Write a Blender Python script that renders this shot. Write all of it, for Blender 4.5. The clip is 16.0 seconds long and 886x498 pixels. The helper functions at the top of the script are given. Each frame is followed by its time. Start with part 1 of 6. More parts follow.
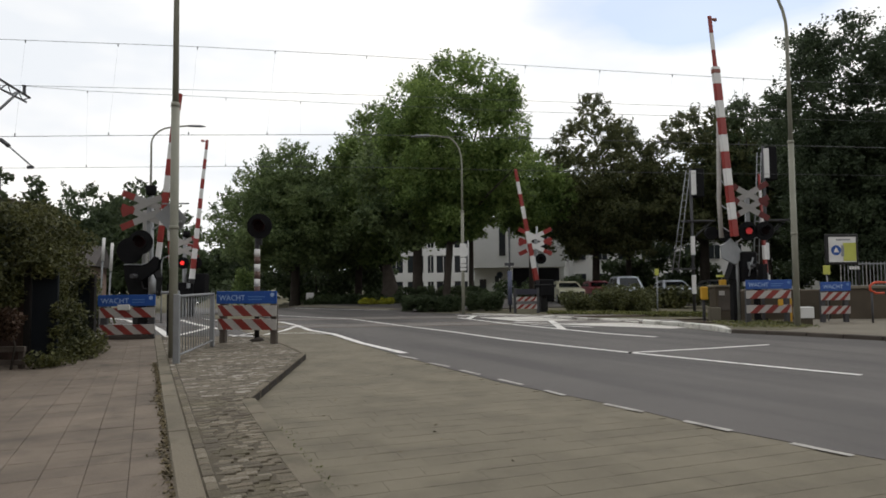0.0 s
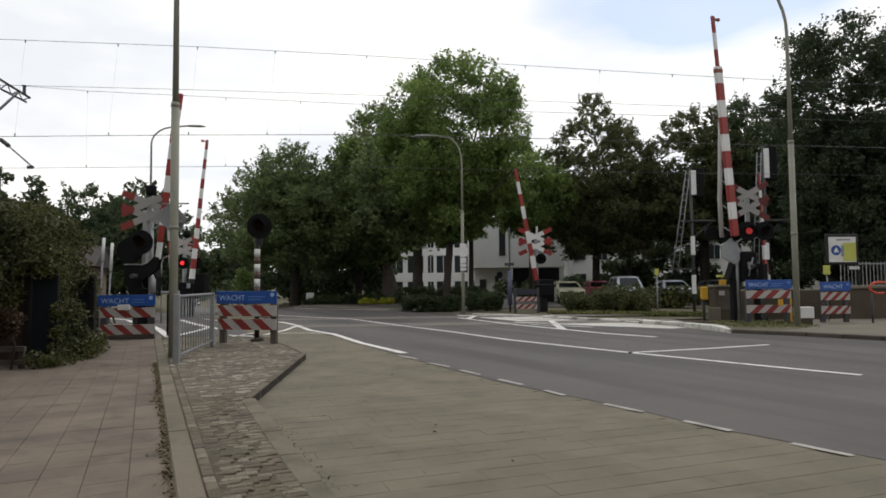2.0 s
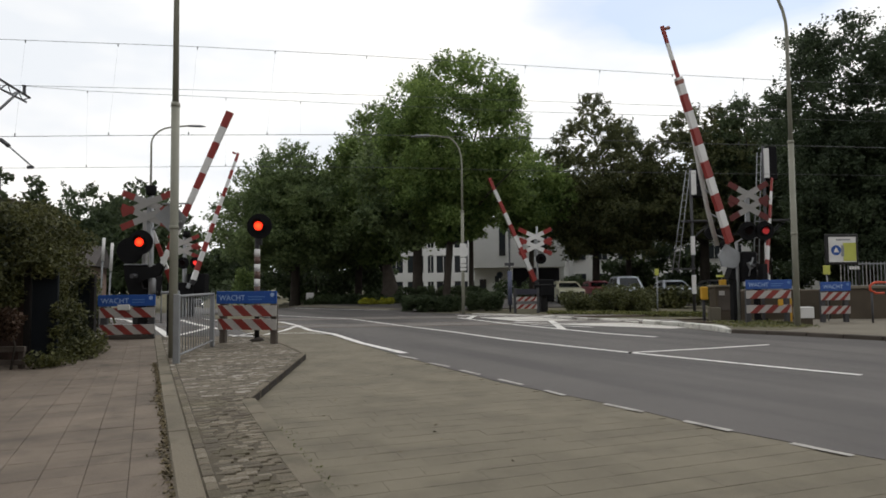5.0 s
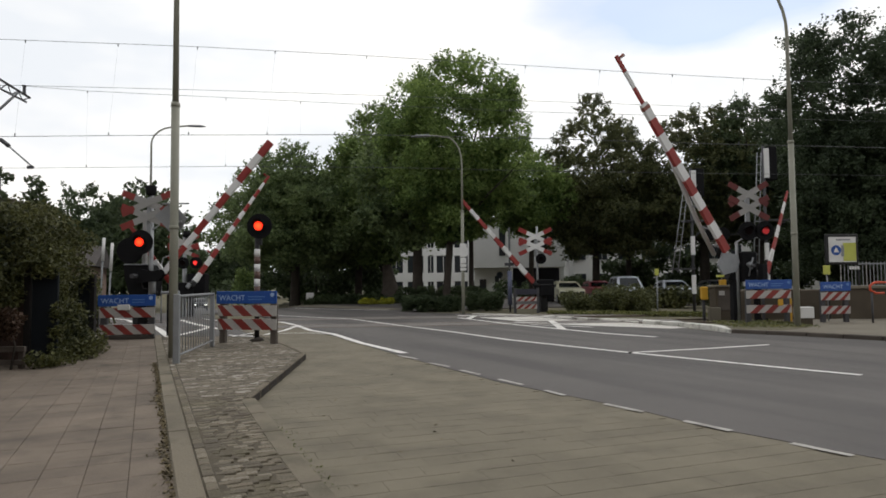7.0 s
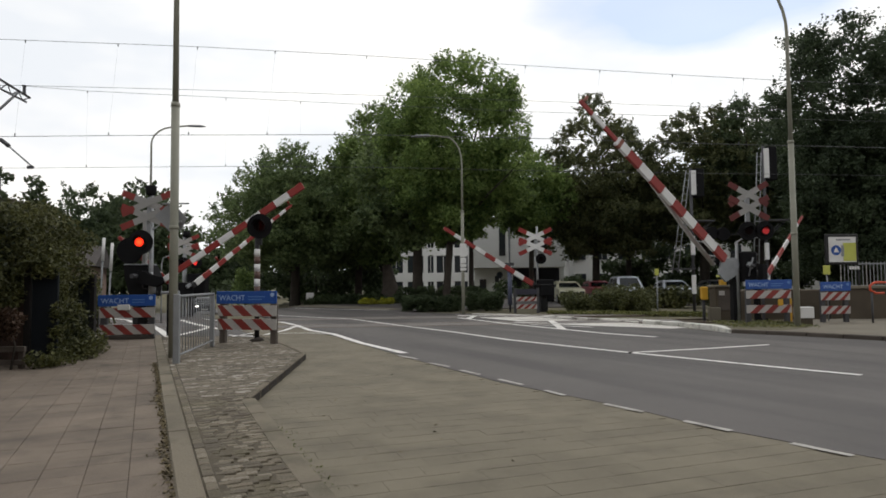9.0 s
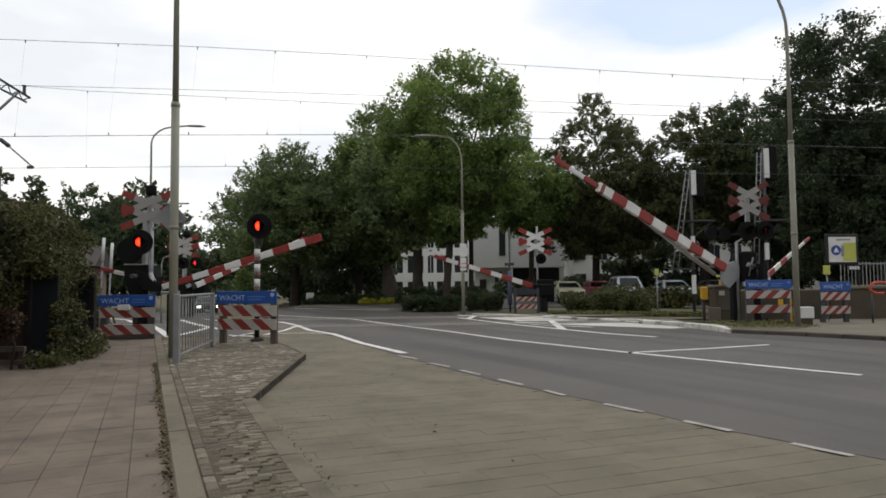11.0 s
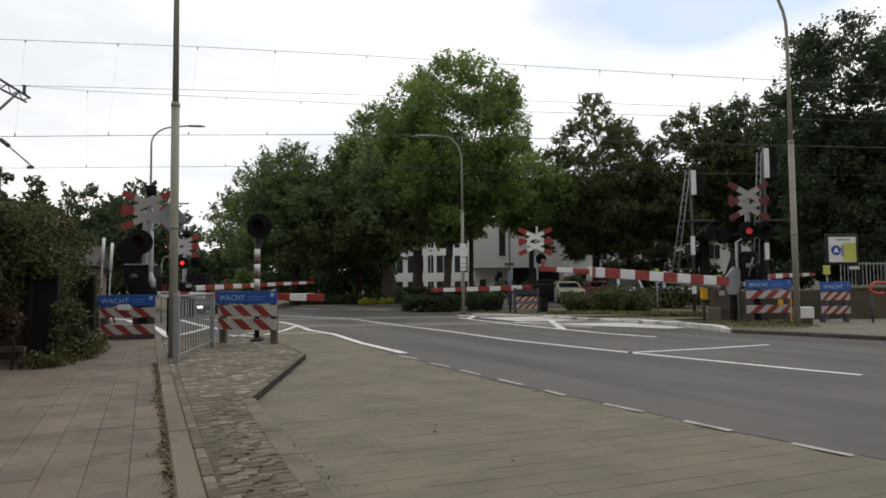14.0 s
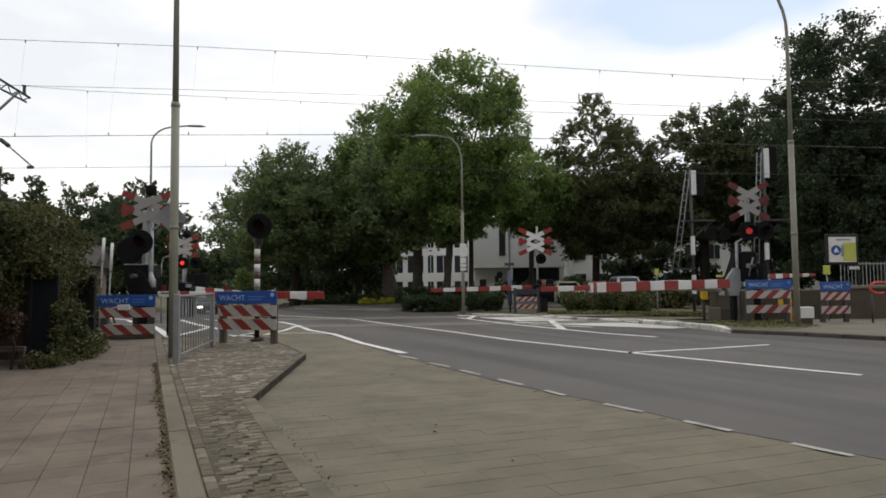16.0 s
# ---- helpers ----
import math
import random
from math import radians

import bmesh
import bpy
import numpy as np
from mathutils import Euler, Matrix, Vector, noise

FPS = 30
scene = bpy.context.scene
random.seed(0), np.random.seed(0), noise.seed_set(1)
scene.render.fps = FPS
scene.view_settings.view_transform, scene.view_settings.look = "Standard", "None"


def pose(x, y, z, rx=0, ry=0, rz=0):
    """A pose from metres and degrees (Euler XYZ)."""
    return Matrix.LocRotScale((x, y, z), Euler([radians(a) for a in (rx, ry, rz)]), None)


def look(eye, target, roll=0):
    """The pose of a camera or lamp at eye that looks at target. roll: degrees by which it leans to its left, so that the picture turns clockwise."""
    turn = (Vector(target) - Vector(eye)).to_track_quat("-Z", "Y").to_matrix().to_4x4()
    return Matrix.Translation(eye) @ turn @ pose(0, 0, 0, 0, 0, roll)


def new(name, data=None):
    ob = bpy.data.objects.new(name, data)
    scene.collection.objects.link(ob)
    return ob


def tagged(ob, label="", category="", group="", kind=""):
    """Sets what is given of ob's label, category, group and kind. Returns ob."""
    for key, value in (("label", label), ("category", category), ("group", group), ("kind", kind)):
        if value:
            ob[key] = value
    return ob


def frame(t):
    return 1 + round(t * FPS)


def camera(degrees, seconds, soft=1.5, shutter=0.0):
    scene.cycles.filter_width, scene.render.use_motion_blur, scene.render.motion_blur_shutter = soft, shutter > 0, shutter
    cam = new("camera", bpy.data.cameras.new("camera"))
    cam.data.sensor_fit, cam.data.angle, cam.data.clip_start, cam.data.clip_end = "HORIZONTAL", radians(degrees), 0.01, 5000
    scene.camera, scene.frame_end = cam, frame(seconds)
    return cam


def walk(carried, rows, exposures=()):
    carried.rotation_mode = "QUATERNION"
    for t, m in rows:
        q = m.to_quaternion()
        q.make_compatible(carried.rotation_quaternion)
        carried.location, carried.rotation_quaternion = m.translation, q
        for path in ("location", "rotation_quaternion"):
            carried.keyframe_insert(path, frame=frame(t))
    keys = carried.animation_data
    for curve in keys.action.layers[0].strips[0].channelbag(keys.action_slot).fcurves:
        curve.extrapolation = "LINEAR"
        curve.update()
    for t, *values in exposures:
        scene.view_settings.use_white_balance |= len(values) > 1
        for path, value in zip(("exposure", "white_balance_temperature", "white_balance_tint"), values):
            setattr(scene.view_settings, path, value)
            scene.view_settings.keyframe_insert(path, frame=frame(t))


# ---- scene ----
# The camera stands on the footpath beside the road and does not move.
cam = camera(68.57, 16.0, 1.68)
EYE = pose(0, 0, 1.4, 92.937, 0, 0) @ pose(0, 0, 0, 0, 0, -0.58)
walk(cam, [(0.0, EYE), (16.0, EYE)])

# ---- light: a bright sky of broken cloud, the sun behind it ----
world = bpy.data.worlds.new("sky")
scene.world = world
world.use_nodes = True
wn, wl = world.node_tree.nodes, world.node_tree.links
wn.clear()
w_out = wn.new("ShaderNodeOutputWorld")
sky = wn.new("ShaderNodeTexSky")
sky.sky_type, sky.sun_disc = "NISHITA", False
sky.sun_elevation, sky.sun_rotation = radians(52), radians(20)
clear_sky = wn.new("ShaderNodeBackground")
clear_sky.inputs["Strength"].default_value = 0.13
wl.new(sky.outputs["Color"], clear_sky.inputs["Color"])
w_pos = wn.new("ShaderNodeTexCoord")
w_map = wn.new("ShaderNodeMapping")
w_map.inputs["Scale"].default_value = (1.0, 1.0, 2.6)
w_map.inputs["Location"].default_value = (0.35, 0.1, 0.55)
w_noise = wn.new("ShaderNodeTexNoise")
w_noise.inputs["Scale"].default_value = 2.1
w_noise.inputs["Detail"].default_value = 6.0
w_noise.inputs["Roughness"].default_value = 0.5
w_cover = wn.new("ShaderNodeValToRGB")
w_cover.color_ramp.elements[0].position = 0.30
w_cover.color_ramp.elements[0].color = (0.18, 0.18, 0.18, 1)
w_cover.color_ramp.elements[1].position = 0.47
w_cover.color_ramp.elements[1].color = (1, 1, 1, 1)
w_noise2 = wn.new("ShaderNodeTexNoise")
w_noise2.inputs["Scale"].default_value = 3.4
w_noise2.inputs["Detail"].default_value = 4.0
w_tone = wn.new("ShaderNodeValToRGB")
w_tone.color_ramp.elements[0].position = 0.35
w_tone.color_ramp.elements[0].color = (0.80, 0.83, 0.87, 1)
w_tone.color_ramp.elements[1].position = 0.60
w_tone.color_ramp.elements[1].color = (1.0, 0.985, 0.96, 1)
cloud = wn.new("ShaderNodeBackground")
# thick cloud, brightest on the sun's side and greyer away from it
w_side = wn.new("ShaderNodeVectorMath")
w_side.operation = "DOT_PRODUCT"
w_side.inputs[1].default_value = (0.30, 0.85, 0.43)
w_bright = wn.new("ShaderNodeMapRange")
w_bright.inputs["From Min"].default_value, w_bright.inputs["From Max"].default_value = -0.8, 0.9
w_bright.inputs["To Min"].default_value, w_bright.inputs["To Max"].default_value = 0.84, 1.09
wl.new(w_pos.outputs["Generated"], w_side.inputs[0])
wl.new(w_side.outputs["Value"], w_bright.inputs["Value"])
wl.new(w_bright.outputs["Result"], cloud.inputs["Strength"])
w_mix = wn.new("ShaderNodeMixShader")
wl.new(w_pos.outputs["Generated"], w_map.inputs["Vector"])
wl.new(w_map.outputs["Vector"], w_noise.inputs["Vector"])
wl.new(w_map.outputs["Vector"], w_noise2.inputs["Vector"])
# the cloud thins to a pale blue gap on one side
w_gap = wn.new("ShaderNodeVectorMath")
w_gap.operation = "DISTANCE"
w_gap.inputs[1].default_value = (0.335, 0.87, 0.87)
w_flat = wn.new("ShaderNodeMapping")
w_flat.inputs["Scale"].default_value = (1.0, 1.0, 2.4)
wl.new(w_pos.outputs["Generated"], w_flat.inputs["Vector"])
wl.new(w_flat.outputs["Vector"], w_gap.inputs[0])
w_thin = wn.new("ShaderNodeMapRange")
w_thin.inputs["From Min"].default_value, w_thin.inputs["From Max"].default_value = 0.03, 0.26
w_thin.inputs["To Min"].default_value, w_thin.inputs["To Max"].default_value = -0.40, 0.07
wl.new(w_gap.outputs["Value"], w_thin.inputs["Value"])
w_sum = wn.new("ShaderNodeMath")
wl.new(w_noise.outputs["Fac"], w_sum.inputs[0])
wl.new(w_thin.outputs["Result"], w_sum.inputs[1])
wl.new(w_sum.outputs[0], w_cover.inputs["Fac"])
wl.new(w_noise2.outputs["Fac"], w_tone.inputs["Fac"])
wl.new(w_tone.outputs["Color"], cloud.inputs["Color"])
wl.new(w_cover.outputs["Color"], w_mix.inputs["Fac"])
wl.new(clear_sky.outputs[0], w_mix.inputs[1])
wl.new(cloud.outputs[0], w_mix.inputs[2])
wl.new(w_mix.outputs[0], w_out.inputs["Surface"])

sun = new("sun", bpy.data.lights.new("sun", "SUN"))
sun.data.energy, sun.data.angle, sun.data.color = 0.6, radians(20), (1.0, 0.96, 0.9)
sun.matrix_world = look((0, 0, 60), (-10.5, -28.9, 20.6))
scene.view_settings.exposure = 0.07


# ---- materials ----
def mat(name, rgb, rough=0.7, metal=0.0, var=0.25, scale=1.5, fine=30.0, bump=0.15, space="world", island=0.0, rnd=0.0, stain=None, spec=0.4, streak=None, pale=None):
    """Colour with broad patches and fine grain, a little relief. rnd: difference from piece to piece."""
    m = bpy.data.materials.new(name)
    m.use_nodes = True
    n, l = m.node_tree.nodes, m.node_tree.links
    b = n["Principled BSDF"]
    b.inputs["Roughness"].default_value = rough
    b.inputs["Metallic"].default_value = metal
    b.inputs["Specular IOR Level"].default_value = spec
    if space == "world":
        vec = n.new("ShaderNodeNewGeometry").outputs["Position"]
    else:
        vec = n.new("ShaderNodeTexCoord").outputs["Object"]
    coarse = n.new("ShaderNodeTexNoise")
    coarse.inputs["Scale"].default_value, coarse.inputs["Detail"].default_value = scale, 5
    grain = n.new("ShaderNodeTexNoise")
    grain.inputs["Scale"].default_value, grain.inputs["Detail"].default_value = fine, 3
    l.new(vec, coarse.inputs["Vector"])
    l.new(vec, grain.inputs["Vector"])
    add = n.new("ShaderNodeMath")
    add.operation = "MULTIPLY_ADD"
    l.new(coarse.outputs["Fac"], add.inputs[0])
    add.inputs[1].default_value = 0.65
    half = n.new("ShaderNodeMath")
    half.operation = "MULTIPLY"
    half.inputs[1].default_value = 0.35
    l.new(grain.outputs["Fac"], half.inputs[0])
    l.new(half.outputs[0], add.inputs[2])
    value = add.outputs[0]
    if rnd or island:
        src = n.new("ShaderNodeObjectInfo").outputs["Random"] if rnd else n.new("ShaderNodeNewGeometry").outputs["Random Per Island"]
        mad = n.new("ShaderNodeMath")
        mad.operation = "MULTIPLY_ADD"
        l.new(src, mad.inputs[0])
        mad.inputs[1].default_value = (rnd or island)
        sub = n.new("ShaderNodeMath")
        sub.operation = "SUBTRACT"
        sub.inputs[1].default_value = (rnd or island) / 2
        l.new(value, sub.inputs[0])
        l.new(sub.outputs[0], mad.inputs[2])
        value = mad.outputs[0]
    ramp = n.new("ShaderNodeValToRGB")
    lo, hi = ramp.color_ramp.elements
    lo.position, hi.position = 0.3, 0.7
    lo.color = (*[c * (1 - var) for c in rgb], 1)
    hi.color = (*[min(c * (1 + var), 0.9) for c in rgb], 1)
    l.new(value, ramp.inputs["Fac"])
    col = ramp.outputs["Color"]
    if stain:
        s_rgb, s_scale, s_from, s_to = stain
        sn = n.new("ShaderNodeTexNoise")
        sn.inputs["Scale"].default_value, sn.inputs["Detail"].default_value = s_scale, 8
        if streak:
            mp = n.new("ShaderNodeMapping")
            mp.vector_type = "TEXTURE"
            mp.inputs["Rotation"].default_value = (0, 0, radians(streak[0]))
            mp.inputs["Scale"].default_value = (streak[1], streak[2], 1)
            l.new(vec, mp.inputs["Vector"])
            l.new(mp.outputs["Vector"], sn.inputs["Vector"])
        else:
            l.new(vec, sn.inputs["Vector"])
        sr = n.new("ShaderNodeMapRange")
        sr.inputs["From Min"].default_value, sr.inputs["From Max"].default_value = s_from, s_to
        l.new(sn.outputs["Fac"], sr.inputs["Value"])
        mx = n.new("ShaderNodeMix")
        mx.data_type = "RGBA"
        l.new(sr.outputs["Result"], mx.inputs["Factor"])
        l.new(col, mx.inputs["A"])
        mx.inputs["B"].default_value = (*s_rgb, 1)
        col = mx.outputs["Result"]
    if pale:
        p_rgb, p_from = pale
        pr = n.new("ShaderNodeMapRange")
        pr.inputs["From Min"].default_value, pr.inputs["From Max"].default_value = p_from, min(p_from + 0.03, 1.0)
        l.new(src, pr.inputs["Value"])
        pn = n.new("ShaderNodeMath")
        pn.operation = "MULTIPLY"
        pr2 = n.new("ShaderNodeMapRange")
        pr2.inputs["From Min"].default_value, pr2.inputs["From Max"].default_value = 0.45, 0.60
        l.new(grain.outputs["Fac"], pr2.inputs["Value"])
        l.new(pr.outputs["Result"], pn.inputs[0])
        l.new(pr2.outputs["Result"], pn.inputs[1])
        px_ = n.new("ShaderNodeMix")
        px_.data_type = "RGBA"
        l.new(pn.outputs[0], px_.inputs["Factor"])
        l.new(col, px_.inputs["A"])
        px_.inputs["B"].default_value = (*p_rgb, 1)
        col = px_.outputs["Result"]
    l.new(col, b.inputs["Base Color"])
    if bump:
        bp = n.new("ShaderNodeBump")
        bp.inputs["Strength"].default_value = bump
        bp.inputs["Distance"].default_value = 0.02
        l.new(grain.outputs["Fac"], bp.inputs["Height"])
        l.new(bp.outputs["Normal"], b.inputs["Normal"])
    return m


def leaf_mat(name, dark, light, scale=0.35, through_light=0.3):
    """Leaves: each its own green, broad lighter and darker boughs, some light through the blade."""
    m = bpy.data.materials.new(name)
    m.use_nodes = True
    n, l = m.node_tree.nodes, m.node_tree.links
    b = n["Principled BSDF"]
    b.inputs["Roughness"].default_value = 0.55
    b.inputs["Specular IOR Level"].default_value = 0.25
    geo = n.new("ShaderNodeNewGeometry")
    no = n.new("ShaderNodeTexNoise")
    no.inputs["Scale"].default_value, no.inputs["Detail"].default_value = scale, 4
    l.new(geo.outputs["Position"], no.inputs["Vector"])
    mad = n.new("ShaderNodeMath")
    mad.operation = "MULTIPLY_ADD"
    l.new(geo.outputs["Random Per Island"], mad.inputs[0])
    mad.inputs[1].default_value = 0.45
    l.new(no.outputs["Fac"], mad.inputs[2])
    ramp = n.new("ShaderNodeValToRGB")
    lo, hi = ramp.color_ramp.elements
    lo.position, hi.position = 0.4, 1.0
    lo.color, hi.color = (*dark, 1), (*light, 1)
    l.new(mad.outputs[0], ramp.inputs["Fac"])
    l.new(ramp.outputs["Color"], b.inputs["Base Color"])
    tr = n.new("ShaderNodeBsdfTranslucent")
    l.new(ramp.outputs["Color"], tr.inputs["Color"])
    mx = n.new("ShaderNodeMixShader")
    mx.inputs["Fac"].default_value = through_light
    l.new(b.outputs[0], mx.inputs[1])
    l.new(tr.outputs[0], mx.inputs[2])
    l.new(mx.outputs[0], n["Material Output"].inputs["Surface"])
    return m


def glow(name, rgb, strength):
    m = bpy.data.materials.new(name)
    m.use_nodes = True
    b = m.node_tree.nodes["Principled BSDF"]
    b.inputs["Base Color"].default_value = (*rgb, 1)
    b.inputs["Emission Color"].default_value = (*rgb, 1)
    b.inputs["Emission Strength"].default_value = strength
    return m


def lamp_glow(name, core, edge, strength, r):
    """A lit lamp: hottest in the middle of the disc, uneven through the moulded lens."""
    m = glow(name, core, strength)
    n, l = m.node_tree.nodes, m.node_tree.links
    co = n.new("ShaderNodeTexCoord")
    ln = n.new("ShaderNodeVectorMath")
    ln.operation = "LENGTH"
    l.new(co.outputs["Object"], ln.inputs[0])
    no = n.new("ShaderNodeTexNoise")
    no.inputs["Scale"].default_value = 14
    l.new(co.outputs["Object"], no.inputs["Vector"])
    ad = n.new("ShaderNodeMath")
    ad.operation = "MULTIPLY_ADD"
    l.new(no.outputs["Fac"], ad.inputs[0])
    ad.inputs[1].default_value = r * 0.8
    l.new(ln.outputs["Value"], ad.inputs[2])
    mr = n.new("ShaderNodeMapRange")
    mr.inputs["From Min"].default_value, mr.inputs["From Max"].default_value = r * 0.5, r * 1.5
    l.new(ad.outputs[0], mr.inputs["Value"])
    mx = n.new("ShaderNodeMix")
    mx.data_type = "RGBA"
    mx.inputs["A"].default_value, mx.inputs["B"].default_value = (*core, 1), (*edge, 1)
    l.new(mr.outputs["Result"], mx.inputs["Factor"])
    l.new(mx.outputs["Result"], n["Principled BSDF"].inputs["Emission Color"])
    return m


ASPHALT = mat("asphalt", (0.079, 0.071, 0.067), 0.74, var=0.22, scale=0.6, fine=80, bump=0.3, stain=((0.046, 0.041, 0.040), 1.0, 0.42, 0.6), streak=(118, 14.0, 1.1), spec=0.5)
SOIL = mat("soil_and_grass", (0.105, 0.095, 0.058), 0.95, var=0.4, scale=0.8, fine=20, bump=0.5)
BALLAST = mat("ballast", (0.16, 0.145, 0.13), 0.95, var=0.4, scale=3, fine=25, bump=0.8)
SLAB = mat("concrete_slab", (0.156, 0.125, 0.097), 0.85, var=0.34, scale=1.3, fine=95, bump=0.45, rnd=0.10, stain=((0.088, 0.072, 0.056), 2.6, 0.46, 0.74))
SLAB_REST = mat("concrete_slab_rest", (0.156, 0.125, 0.097), 0.85, var=0.34, scale=1.3, fine=95, bump=0.45, island=0.10, stain=((0.088, 0.072, 0.056), 2.6, 0.46, 0.74))
LANE = mat("lane_slab", (0.156, 0.137, 0.099), 0.85, var=0.24, scale=0.8, fine=90, bump=0.4, rnd=0.05, stain=((0.118, 0.103, 0.074), 1.7, 0.46, 0.7))
LANE_REST = mat("lane_slab_rest", (0.156, 0.137, 0.099), 0.85, var=0.24, scale=0.8, fine=90, bump=0.4, island=0.05, stain=((0.118, 0.103, 0.074), 1.7, 0.46, 0.7))
COBBLE = mat("worn_cobble", (0.133, 0.113, 0.083), 0.9, var=0.34, scale=5.0, fine=70, bump=0.8, rnd=0.4, stain=((0.10, 0.088, 0.055), 3.0, 0.5, 0.72), pale=((0.25, 0.225, 0.18), 0.86))
COBBLE_REST = mat("worn_cobble_rest", (0.137, 0.117, 0.088), 0.9, var=0.3, scale=1.4, fine=11, bump=0.5, island=0.34, pale=((0.34, 0.315, 0.275), 0.78))
LANE_JOINT = mat("lane_joint_sand", (0.058, 0.05, 0.036), 0.95, var=0.2, scale=2, fine=60, bump=0.3)
JOINT = mat("joint_sand", (0.10, 0.085, 0.062), 0.95, var=0.3, scale=2, fine=60, bump=0.3)
KERB = mat("kerb_concrete", (0.145, 0.124, 0.09), 0.85, var=0.24, scale=1.6, fine=60, bump=0.3, rnd=0.12, stain=((0.085, 0.076, 0.05), 2.2, 0.5, 0.72))
KERB_DARK = mat("dark_kerb", (0.085, 0.072, 0.06), 0.9, var=0.25, scale=2, fine=50, bump=0.3, rnd=0.2)
PAVE_FAR = mat("far_paving", (0.148, 0.132, 0.102), 0.9, var=0.2, scale=0.7, fine=30, bump=0.2)
LINE_WORN = mat("worn_road_paint", (0.36, 0.345, 0.32), 0.7, var=0.2, scale=4, fine=40, bump=0.1, stain=((0.2, 0.185, 0.165), 5.0, 0.5, 0.7))
# much darker brown for the island kerb's upright face towards the lane
KERB_FACE = mat("dark_kerb_face", (0.026, 0.021, 0.017), 0.9, var=0.4, scale=5, fine=50, bump=0.3)
PAINT_WORN = mat("patchy_old_paint", (0.17, 0.155, 0.14), 0.8, var=0.3, scale=2.5, fine=40, bump=0.1, stain=((0.56, 0.54, 0.50), 1.1, 0.38, 0.5), streak=(-24, 3.4, 0.4))
# darkest of the reds, for the right crossing sign
RED_DARK = mat("dark_red_paint", (0.10, 0.018, 0.016), 0.6, var=0.2, scale=3, fine=30, bump=0.05, space="object")
# greyer white; on the left crossing sign its tone includes the shade there
SIGN_DULL = mat("dull_sign_white", (0.27, 0.265, 0.255), 0.6, var=0.15, scale=3, fine=30, bump=0.05, space="object")
BAND_BROWN = mat("brown_band", (0.10, 0.058, 0.046), 0.6, var=0.2, scale=3, fine=30, bump=0.05, space="object")
PLANK = mat("brown_fence_plank", (0.055, 0.034, 0.028), 0.9, var=0.35, scale=3, fine=30, bump=0.3)
ROOF_BROWN = mat("brown_roof_tile", (0.045, 0.037, 0.034), 0.85, var=0.3, scale=0.8, fine=14, bump=0.4)
ISLAND_JOINT = mat("island_joint_dirt", (0.075, 0.063, 0.043), 0.95, var=0.35, scale=3, fine=50, bump=0.4)
LINE = mat("road_paint", (0.70, 0.685, 0.655), 0.7, var=0.14, scale=1.5, fine=40, bump=0.1, stain=((0.3, 0.29, 0.28), 3.0, 0.58, 0.75))
KERB_WHITE = mat("painted_kerb", (0.62, 0.61, 0.57), 0.7, var=0.2, scale=2, fine=30, bump=0.2, stain=((0.3, 0.29, 0.26), 2.5, 0.52, 0.65))
WHITE = mat("white_paint", (0.62, 0.62, 0.61), 0.5, var=0.1, scale=3, fine=30, bump=0.05, space="object")
WHITE_DULL = mat("dull_white_paint", (0.38, 0.365, 0.345), 0.6, var=0.15, scale=3, fine=30, bump=0.05, space="object")
RED = mat("red_paint", (0.235, 0.024, 0.019), 0.5, var=0.15, scale=3, fine=30, bump=0.05, space="object")
# darker red; on the left crossing sign its tone includes the shade there
RED_DULL = mat("dull_red_paint", (0.20, 0.028, 0.022), 0.6, var=0.2, scale=3, fine=30, bump=0.05, space="object")
BROWN_BAND = mat("faded_red_band", (0.20, 0.07, 0.05), 0.6, var=0.2, scale=3, fine=30, bump=0.05, space="object")
BLUE = mat("blue_sign", (0.016, 0.07, 0.28), 0.45, var=0.1, scale=3, fine=30, bump=0.03, space="object")
LETTER = mat("sign_lettering", (0.34, 0.45, 0.66), 0.5, var=0.05, scale=5, fine=30, bump=0.0, space="object")
TEXT_DIM = mat("faint_print", (0.10, 0.20, 0.45), 0.5, var=0.05, scale=5, fine=30, bump=0.0, space="object")
BLACK = mat("black_paint", (0.012, 0.012, 0.013), 0.6, var=0.2, scale=4, fine=30, bump=0.05, space="object")
BLACK_MATT = mat("matt_black", (0.008, 0.008, 0.009), 0.85, var=0.2, scale=4, fine=30, bump=0.05, space="object", spec=0.15)
GALV = mat("galvanised_steel", (0.33, 0.34, 0.35), 0.5, 0.5, var=0.2, scale=4, fine=40, bump=0.05)
GREY = mat("grey_metal", (0.24, 0.25, 0.26), 0.55, 0.2, var=0.15, scale=4, fine=40, bump=0.05, space="object")
POLE = mat("painted_lamp_post", (0.235, 0.235, 0.19), 0.6, 0.0, var=0.14, scale=2, fine=40, bump=0.05)
WIRE = mat("weathered_wire", (0.085, 0.088, 0.092), 0.6, 0.0, var=0.1, scale=2, fine=20, bump=0.0)
DARK_STEEL = mat("dark_steel", (0.06, 0.06, 0.065), 0.6, 0.3, var=0.2, scale=3, fine=30, bump=0.05)
RAIL = mat("rail_steel", (0.16, 0.13, 0.11), 0.45, 0.7, var=0.2, scale=3, fine=40, bump=0.1)
LENS_OFF = mat("unlit_red_lens", (0.006, 0.003, 0.003), 0.9, var=0.1, scale=5, fine=30, bump=0.0, space="object", spec=0.05)
LAMP_RED = lamp_glow("lit_red_lamp", (1.0, 0.10, 0.02), (0.9, 0.012, 0.004), 1.5, 0.09)
LAMP_RED_SMALL = lamp_glow("lit_red_lamp_far", (1.0, 0.05, 0.04), (0.7, 0.012, 0.012), 0.9, 0.08)
